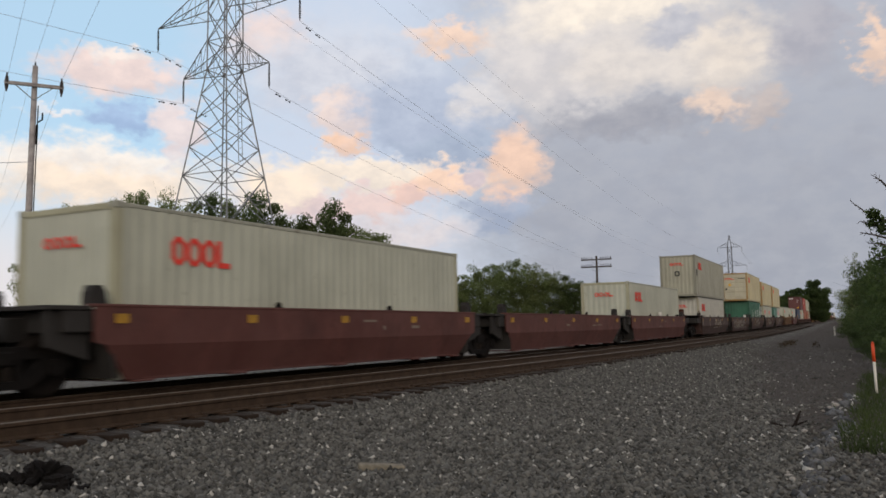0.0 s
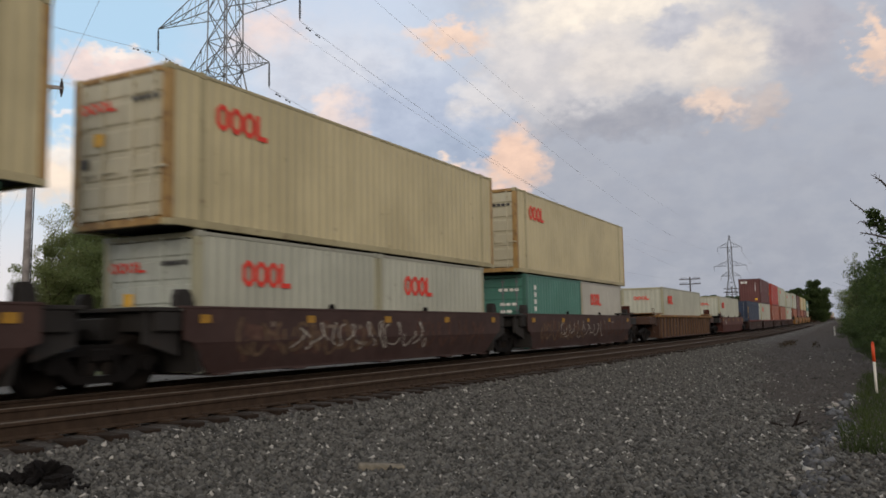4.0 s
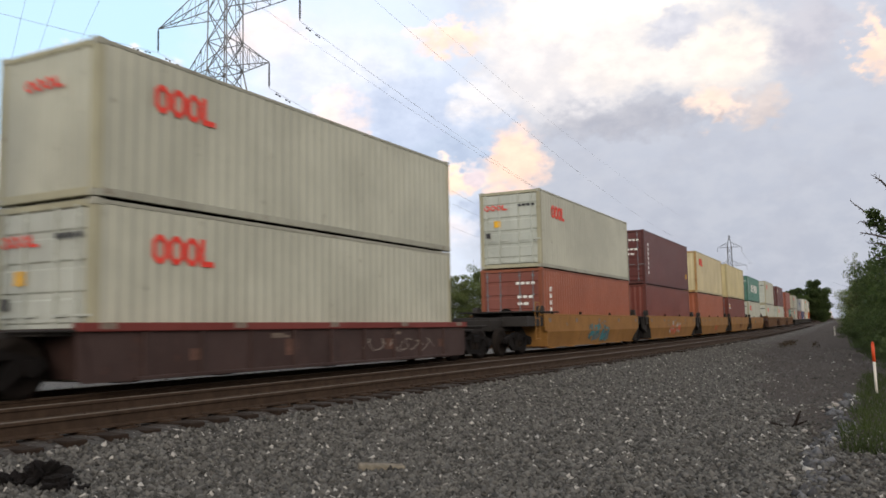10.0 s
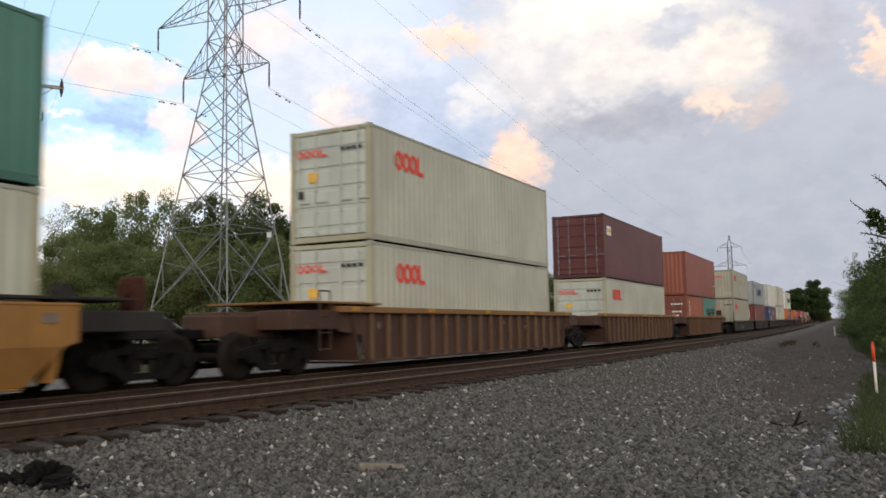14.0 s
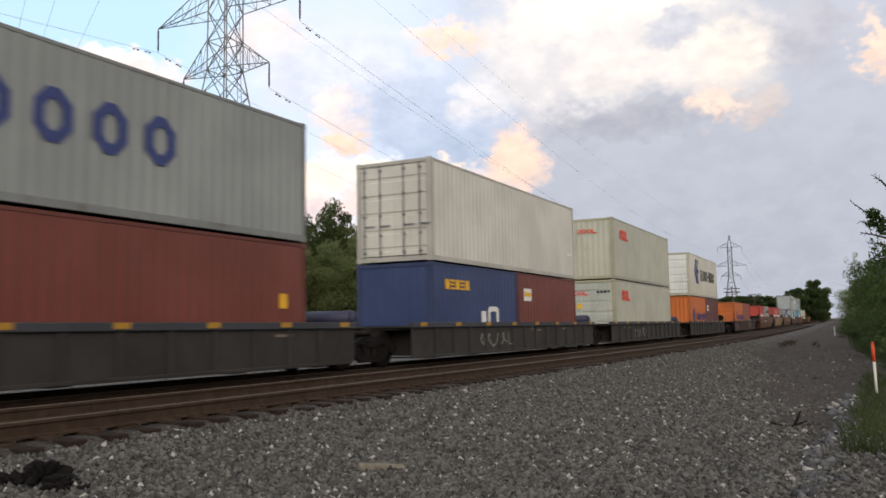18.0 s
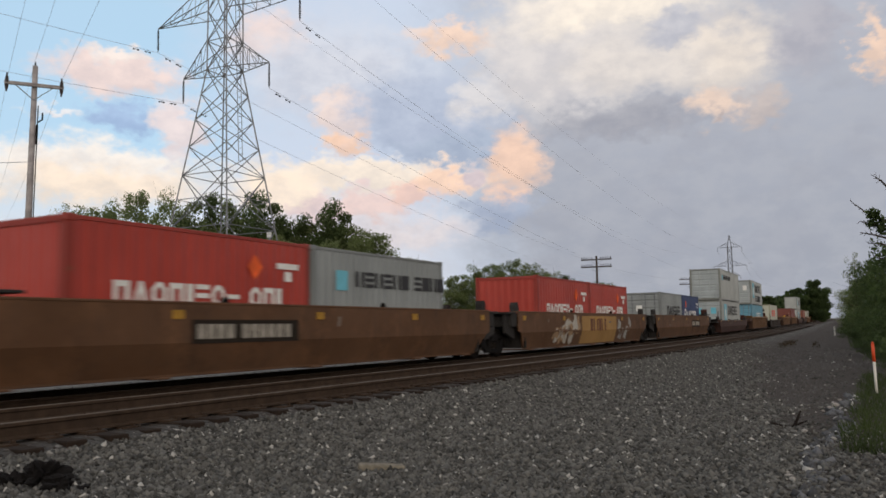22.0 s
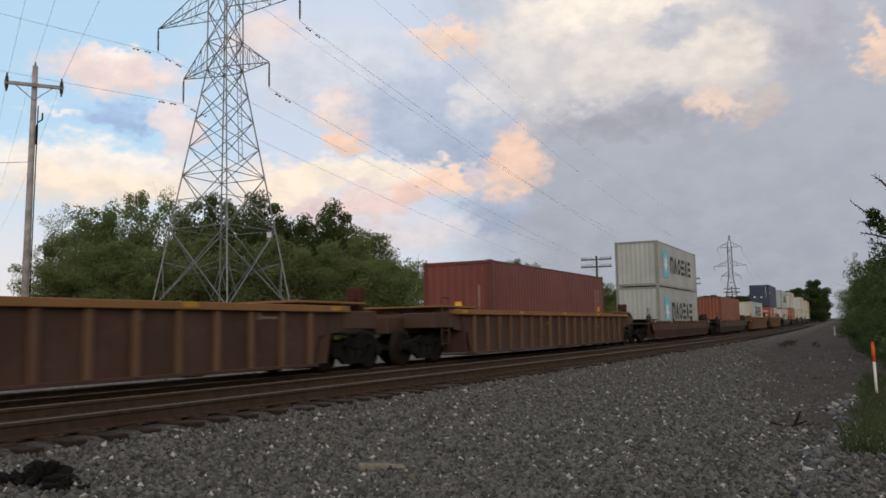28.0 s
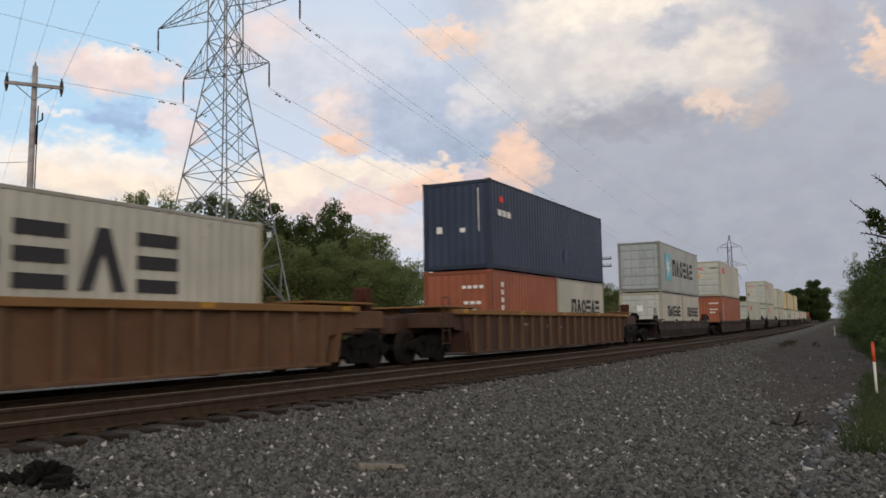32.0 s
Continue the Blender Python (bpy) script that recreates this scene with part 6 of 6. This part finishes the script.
# ---------------------------------------------------------------- pylons, poles and wires
def build_pylon(x, y, turn, s=1.0, rich=True):
    """Square lattice tower with three pairs of arms; its arms lie along its own x."""
    py = tagged(new("lattice_pylon"), "tall galvanised steel lattice transmission tower with three cross-arms", "pylon", "transmission towers")
    py.matrix_basis = Matrix.Translation((x, y, -0.6 + GRADE * soft(y))) @ Euler((0, 0, turn)).to_matrix().to_4x4()
    heights = [0, 2.9, 7.65, 10.9, 12.65, 14.35, 15.95, 17.5, 19.3, 21.2, 23.5, 25.8, 28.0, 32.4]

    def half(z):
        return float(np.interp(z, [0, 17.5, 28.0, 32.4], [3.28, 0.76, 0.7, 0.06]))
    corners = ((1, 1), (-1, 1), (-1, -1), (1, -1))
    w = 1.0 if rich else 1.7

    def at(c, z):
        return (corners[c % 4][0] * half(z), corners[c % 4][1] * half(z), z)
    for c in range(4):
        sh = Shape().chain([at(c, z) for z in (0, 17.5, 28.0, 32.4)], 0.056 * w)
        put("leg", sh.mesh("leg"), M_GALV, py)
    bars = []
    for c in range(4):
        for i, (z0, z1) in enumerate(zip(heights[1:-1], heights[2:])):
            if i == 0:
                continue
            bars += [(at(c, z0), at(c + 1, z1), 0.03), (at(c + 1, z0), at(c, z1), 0.03)]
            if i in (1, 2, 6, 7, 9, 11):
                bars.append((at(c, z0), at(c + 1, z0), 0.03))
        # the tall lower panel: one big cross with its stiffeners
        bars += [(at(c, 2.9), at(c + 1, 7.65), 0.036), (at(c + 1, 2.9), at(c, 7.65), 0.036), (at(c, 0.2), at(c + 1, 2.9), 0.036), (at(c + 1, 0.2), at(c, 2.9), 0.036)]
        bars += [(at(c, 9.4), at(c + 1, 9.4), 0.026)]
        mid = (Vector(at(c, 5.1)) + Vector(at(c + 1, 5.1))) / 2
        if rich:
            for q in (c, c + 1):
                bars += [(at(q, 5.7), mid, 0.024), (at(q, 5.7), Vector(at(q, 2.9)).lerp(mid, 0.3), 0.024)]
    if rich:
        for a, b, r in bars:
            put("brace", Shape().tube(a, b, r, n=4, caps=False).mesh("brace"), M_GALV, py)
    else:
        sh = Shape()
        for a, b, r in bars:
            sh.tube(a, b, r * w, n=4, caps=False)
        tagged(put("bracing", sh.mesh("bracing"), M_GALV, py), kind="stuff")
    for z, a in ((17.5, 3.4), (21.2, 5.65), (28.0, 4.2)):
        for sx in (-1, 1):
            sh = Shape()
            tip = Vector((sx * a, 0, z))
            roots = [Vector((sx * half(z), yy * half(z), z)) for yy in (-1, 1)] + [Vector((sx * half(z + 1.9), yy * half(z + 1.9), z + 1.9)) for yy in (-1, 1)]
            for p in roots:
                sh.tube(p, tip, 0.032 * w, n=4, caps=False)
            for q in (0.25, 0.5, 0.75):
                pp = [p.lerp(tip, q) for p in roots]
                for i, j in ((0, 1), (0, 2), (1, 3)):
                    sh.tube(pp[i], pp[j], 0.016 * w, n=4, caps=False)
                for i, j in ((0, 2), (1, 3)):
                    sh.tube(pp[i], roots[j].lerp(tip, q - 0.25), 0.016 * w, n=4, caps=False)
            arm = put("cross_arm", sh.mesh("cross_arm"), M_GALV, py)
            ins = Shape().tube(tip, tip - Vector((0, 0, 1.55)), 0.03 * w, n=5)
            for i in range(11):
                zz = z - 0.16 - i * 0.12
                ins.tube((tip.x, 0, zz), (tip.x, 0, zz - 0.05), 0.075, 0.05, 8)
            put("insulator", ins.mesh("insulator"), M_GLASSY, arm, "dark insulator string")
    if rich:
        lad = Shape()
        for dx in (-0.15, 0.15):
            lad.tube((0.55 + dx, 0.85, 12), (0.35 + dx, 0.45, 27), 0.02, n=4)
        for i in range(38):
            q = i / 38
            lad.tube((0.4 - 0.2 * q, 0.85 - 0.4 * q, 12 + 15 * q), (0.7 - 0.2 * q, 0.85 - 0.4 * q, 12 + 15 * q), 0.014, n=4)
        put("ladder", lad.mesh("ladder"), M_GALV, py)
        put("sign_plate", Shape().box(1.5, 1.85, 2.2, 2.22, 7.3, 7.65).mesh("sign_plate"), plain("white_plate", (210, 212, 214)), py, "small pale plate")
    return [py.matrix_basis @ Vector((sx * a, 0, z - 1.58)) for z, a in ((17.5, 3.4), (21.2, 5.65), (28.0, 4.2)) for sx in (-1, 1)] + [py.matrix_basis @ Vector((0, 0, 32.4))]


def wire(a, b, sag, r, label="thin grey overhead power line"):
    n = 28
    sh = Shape()
    pts = []
    for i in range(n + 1):
        q = i / n
        p = Vector(a).lerp(Vector(b), q)
        p.z -= sag * 4 * q * (1 - q)
        pts.append(p)
    sh.chain(pts, r)
    w = put("power_line", sh.mesh("power_line"), M_WIRE)
    return tagged(w, label, "power line", "overhead wires")


def damper(a, b, w):
    """Small weights hung on a wire on both sides of its clamp."""
    d = (Vector(b) - Vector(a)).normalized()
    for q in (0.9, 1.9):
        p = Vector(a) + d * q - Vector((0, 0, 0.12))
        sh = Shape().tube(p - d * 0.22, p - d * 0.12, 0.05, n=6).tube(p + d * 0.12, p + d * 0.22, 0.05, n=6).tube(p - d * 0.2, p + d * 0.2, 0.012, n=4)
        sh.tube(p, p + Vector((0, 0, 0.12)), 0.015, n=4)
        put("damper", sh.mesh("damper"), M_DARK, w, "small dark damper weight")


def build_pole(x, y, h, arms, width, turn, lean=0.0, wood=None):
    wood = wood or M_POLE
    p = tagged(new("utility_pole"), "weathered wooden utility pole with cross-arms and insulators", "utility pole", "utility poles")
    p.matrix_basis = Matrix.Translation((x, y, -0.62 + GRADE * soft(y))) @ Euler((0, lean, turn)).to_matrix().to_4x4()
    put("shaft", Shape().tube((0, 0, -0.4), (0, 0, h), 0.145, 0.092, 12).mesh("shaft", True), wood, p)
    for z in arms:
        arm = put("cross_arm", Shape().box(-width / 2, width / 2, -0.2, -0.1, z - 0.06, z + 0.06, 0.01).mesh("cross_arm"), wood, p)
        if len(arms) == 1:
            for xx in (-width / 2 + 0.08, width / 2 - 0.08):
                put("insulator", cached("clamp", lambda: Shape().tube((0, 0, -0.32), (0, 0, 0.34), 0.03, n=8).tube((0, 0, 0.0), (0, 0, 0.22), 0.075, 0.05, 8).tube((0, 0, -0.22), (0, 0, -0.05), 0.05, 0.07, 8).mesh("insulator")), M_GLASSY, arm, m=pose(xx, -0.15, z))
        k = 0 if len(arms) == 1 else 5
        for i in range(k):
            for sx in (-1, 1):
                xx = sx * (width / 2 - 0.1 - i * (width / 2 - 0.3) / k)
                put("insulator", cached("pin", lambda: Shape().tube((0, 0, 0), (0, 0, 0.1), 0.02, n=6).tube((0, 0, 0.08), (0, 0, 0.15), 0.06, 0.035, 8).tube((0, 0, 0.15), (0, 0, 0.2), 0.05, 0.02, 8).mesh("insulator")), M_GLASSY, arm, m=pose(xx, -0.15, z + 0.06))
        for sx in (-1, 1):
            put("brace", cached(("brace", z), lambda: Shape().tube((0, -0.16, z - 0.55), (0.6, -0.16, z - 0.05), 0.018, n=4).mesh("brace")), M_GALV, p, m=pose(0, 0, 0) if sx > 0 else pose(0, -0.32, 0, 0, 0, 180))
    return p


def build_lines():
    a, b = Vector((-35.8, 37.4)), Vector((-55.3, 315.0))
    turn = math.atan2(-(b - a).x, (b - a).y)
    near = build_pylon(a.x, a.y, turn - 0.035)
    far = build_pylon(b.x, b.y, turn, rich=False)
    c = a - (b - a) * 0.9
    back = [p + Vector((c.x - a.x, c.y - a.y, 0)) for p in near]
    third = [p + Vector((b.x - a.x, b.y - a.y, 2.0)) for p in far]
    for i in range(7):
        sag = 7.5 if i < 6 else 5
        w = wire(near[i], far[i], sag, 0.010 if i < 6 else 0.007)
        w2 = None if i % 2 and i < 6 else wire(near[i], back[i], sag, 0.010 if i < 6 else 0.007)
        wire(far[i], third[i], sag, 0.022)
        if i < 6:
            damper(near[i], far[i] - Vector((0, 0, 30)), w)
            if w2:
                damper(near[i], back[i] - Vector((0, 0, 30)), w2)
    # pole beside the pylon, with its own wires overhead
    big = build_pole(-26.62, 18.2, 11.05, [10.32], 1.9, 0.93, 0.012)
    m = big.matrix_basis
    put("pole_top_pin", Shape().tube((0, 0, 10.8), (0.0, 0, 11.2), 0.05, 0.02, 6).mesh("pole_top_pin"), M_DARK, big)
    put("cable_riser", Shape().tube((0.15, -0.1, 3), (0.15, -0.1, 9.6), 0.02, n=6).tube((0.15, -0.1, 9.0), (0.3, -0.15, 9.1), 0.025, n=6).tube((0.3, -0.15, 9.1), (0.3, -0.15, 9.35), 0.03, n=6).tube((0.14, -0.1, 8.2), (0.14, -0.1, 8.9), 0.04, n=6).mesh("cable_riser"), M_DARK, big, "dark cable and box on the pole")
    for lx, z in ((-0.85, 10.55), (0.85, 10.55), (0, 11.25)):
        p = m @ Vector((lx, -0.15, z))
        wire(p, p + Vector((38, -22.5, 0.4)), 0.5, 0.0045)
        wire(p, p + Vector((-44, 26, 0.0)), 0.8, 0.005)
    wire(m @ Vector((0, 0, 7.6)), m @ Vector((0, 0, 7.6)) + Vector((-20, -18, 0.2)), 0.5, 0.012)
    for px, py_ in ((-25.8, 77.0), (-27.4, 123.5), (-29.6, 169), (-32.4, 215)):
        build_pole(px, py_, 8.1, [7.75, 7.05], 3.0, 0.06, wood=plain("dark_pole_wood", (74, 68, 64), 0.9))


# ---------------------------------------------------------------- small things by the track
def build_small():
    post = tagged(new("marker_post"), "white marker post with an orange top beside the weeds", "marker post")
    g = on_line(17.6, 0.6, ground_z(0.6))
    post.matrix_basis = Matrix.Translation((-0.68, 20.0, g.z)) @ pose(0, 0, 0, 1, -1, 0)
    put("shaft", Shape().tube((0, 0, -0.2), (0, 0, 0.66), 0.028, n=12).mesh("shaft", True), paint("white_post", (206, 202, 194), 0.3, (110, 96, 80)), post, "stained white plastic shaft")
    put("cap", Shape().tube((0, 0, 0.66), (0, 0, 1.04), 0.034, 0.032, 12).tube((0, 0, 1.04), (0, 0, 1.08), 0.032, 0.014, 12).mesh("cap", True), paint("orange_post", (222, 78, 34), 0.2, (150, 60, 30)), post, "faded orange cap")
    far = tagged(new("marker_post"), "small white marker post by the far track side", "marker post")
    far.matrix_basis = Matrix.Translation(on_line(88, 2.6, ground_z(2.6)))
    put("shaft", Shape().box(-0.07, 0.07, -0.03, 0.03, -0.2, 0.85, 0.01).mesh("shaft"), paint("white_post", (206, 202, 194)), far)
    # broken tie end on the gravel
    w = put("timber_offcut", Shape().box(-0.23, 0.23, -0.08, 0.08, -0.02, 0.12, 0.012).mesh("timber_offcut"), plain("grey_timber", (122, 116, 104), 0.9, 0, 0.35, 8, 0.6))
    w.matrix_basis = pose(-4.69, 7.12, ground_z(4.2) + 0.0, 0, 4, 38)
    tagged(w, "weathered grey timber offcut lying on gravel", "timber")
    # charred lumps
    rng = random.Random(2)
    for k, (x, y, r) in enumerate(((-6.42, 4.6, 0.19), (-6.5, 4.36, 0.13), (-6.2, 4.6, 0.13), (-6.06, 4.72, 0.08))):
        bm = bmesh.new()
        bmesh.ops.create_icosphere(bm, subdivisions=4, radius=r)
        for v in bm.verts:
            v.co *= 1 + 0.75 * noise.fractal(v.co * 12 + Vector((k * 5, 0, 0)), 0.8, 2.0, 5)
            v.co.z *= 0.75
        me = bpy.data.meshes.new("charred_lump")
        bm.to_mesh(me)
        bm.free()
        c = put("charred_lump", me, plain("charcoal", (20, 18, 18), 0.95, 0, 0.4, 14, 0.8), m=pose(x, y, ground_z(-x - 0.45) + r * 0.35, 0, 0, 70 * k))
        tagged(c, "black charred lump lying on the gravel", "lump", "charred lumps")
    # forked dead branch
    br = Shape()
    o = Vector((0, 0, 0.02))
    br.tube(o, o + Vector((0.2, 0.05, 0.1)), 0.04, 0.034, 6)
    br.tube(o + Vector((0.2, 0.05, 0.1)), o + Vector((0.33, 0.1, 0.36)), 0.034, 0.014, 6)
    br.tube(o + Vector((0.1, 0.02, 0.06)), o + Vector((-0.22, 0.0, 0.16)), 0.034, 0.014, 6)
    br.tube(o + Vector((0.2, 0.05, 0.1)), o + Vector((0.4, -0.05, 0.2)), 0.026, 0.012, 6)
    b = put("dead_branch", br.mesh("dead_branch"), plain("black_dead_wood", (34, 28, 25), 0.9))
    b.matrix_basis = pose(-1.66, 13.0, ground_z(1.04), 0, 0, 20) @ Matrix.Diagonal((0.8, 0.8, 0.8, 1))
    tagged(b, "forked dead branch lying on the ground", "branch")
    # pale broken stones at the edge of the weeds
    pale = plain("pale_stone", (146, 142, 137), 0.85, 0, 0.2, 6, 0.5)
    for k, (s, off, rr) in enumerate([(16.2, 0.61, 0.08), (16.7, 0.56, 0.10), (17.2, 0.61, 0.06), (17.9, 0.53, 0.06), (15.6, 0.69, 0.05), (12.55, 0.73, 0.08), (12.5, 0.85, 0.04), (8.9, 0.58, 0.06), (8.75, 0.53, 0.05), (9.1, 0.61, 0.04), (8.6, 0.65, 0.03), (22.6, 0.43, 0.05), (24.5, 0.35, 0.04), (36.0, 0.83, 0.07), (9.3, 2.53, 0.04), (8.5, 3.03, 0.04)]):
        bm = bmesh.new()
        rr *= 0.7
        bmesh.ops.create_icosphere(bm, subdivisions=1, radius=1)
        for v in bm.verts:
            v.co = Vector((v.co.x * rr * rng.uniform(0.8, 1.4), v.co.y * rr * rng.uniform(0.8, 1.3), v.co.z * rr * rng.uniform(0.5, 0.8)))
        me = bpy.data.meshes.new("rock")
        bm.to_mesh(me)
        bm.free()
        tagged(put("rock", me, pale, m=Matrix.Translation(on_line(s, off, ground_z(off) + rr * 0.25))), "pale broken rock at the edge of the weeds", "rock", "pale rocks")


def weeds():
    rng = np.random.default_rng(3)
    spots = [(on_line(46 + 8 * rng.random(), 4.4 + rng.normal() * 0.7, -0.4)[:]) for _ in range(10)]
    v, f = leaf_cloud([(x, y, z + 0.12) for x, y, z in spots], [0.22] * len(spots), 40, 0.045, rng)
    tagged(put("weeds", fast_mesh("weeds", v, f), plain("dry_weeds", (62, 52, 38), 0.9)), "scattered dry weeds on the gravel", "weeds", kind="stuff")


def motions():
    steps = [float(t) for t in range(0, 33)]
    for thing, s, z in MOVING:
        walk(thing, [(t, line_pose(s - travelled(t), TRAIN_X, z)) for t in steps])


build_ground()
build_train()
build_lines()
build_trees()
build_dead_tree()
build_grass()
build_small()
weeds()
scatter_stones("gravel", "loose grey crushed stones covering the ground", 150000, stone_place, (0.011, 0.046), M_STONE, 1)
scatter_stones("rubble", "grey broken rock along the edge of the ditch", 420, rubble_place, (0.02, 0.075), M_RUBBLE, 5)
scatter_stones("ballast", "grey track ballast between and beside the ties", 24000, bed_place, (0.014, 0.04), M_BED, 2)
build_track(NEAR_X, 0.043, "empty near railway track with rusty rails on wooden ties")
build_track(TRAIN_X, -0.05, "railway track under the train on wooden ties")
motions()
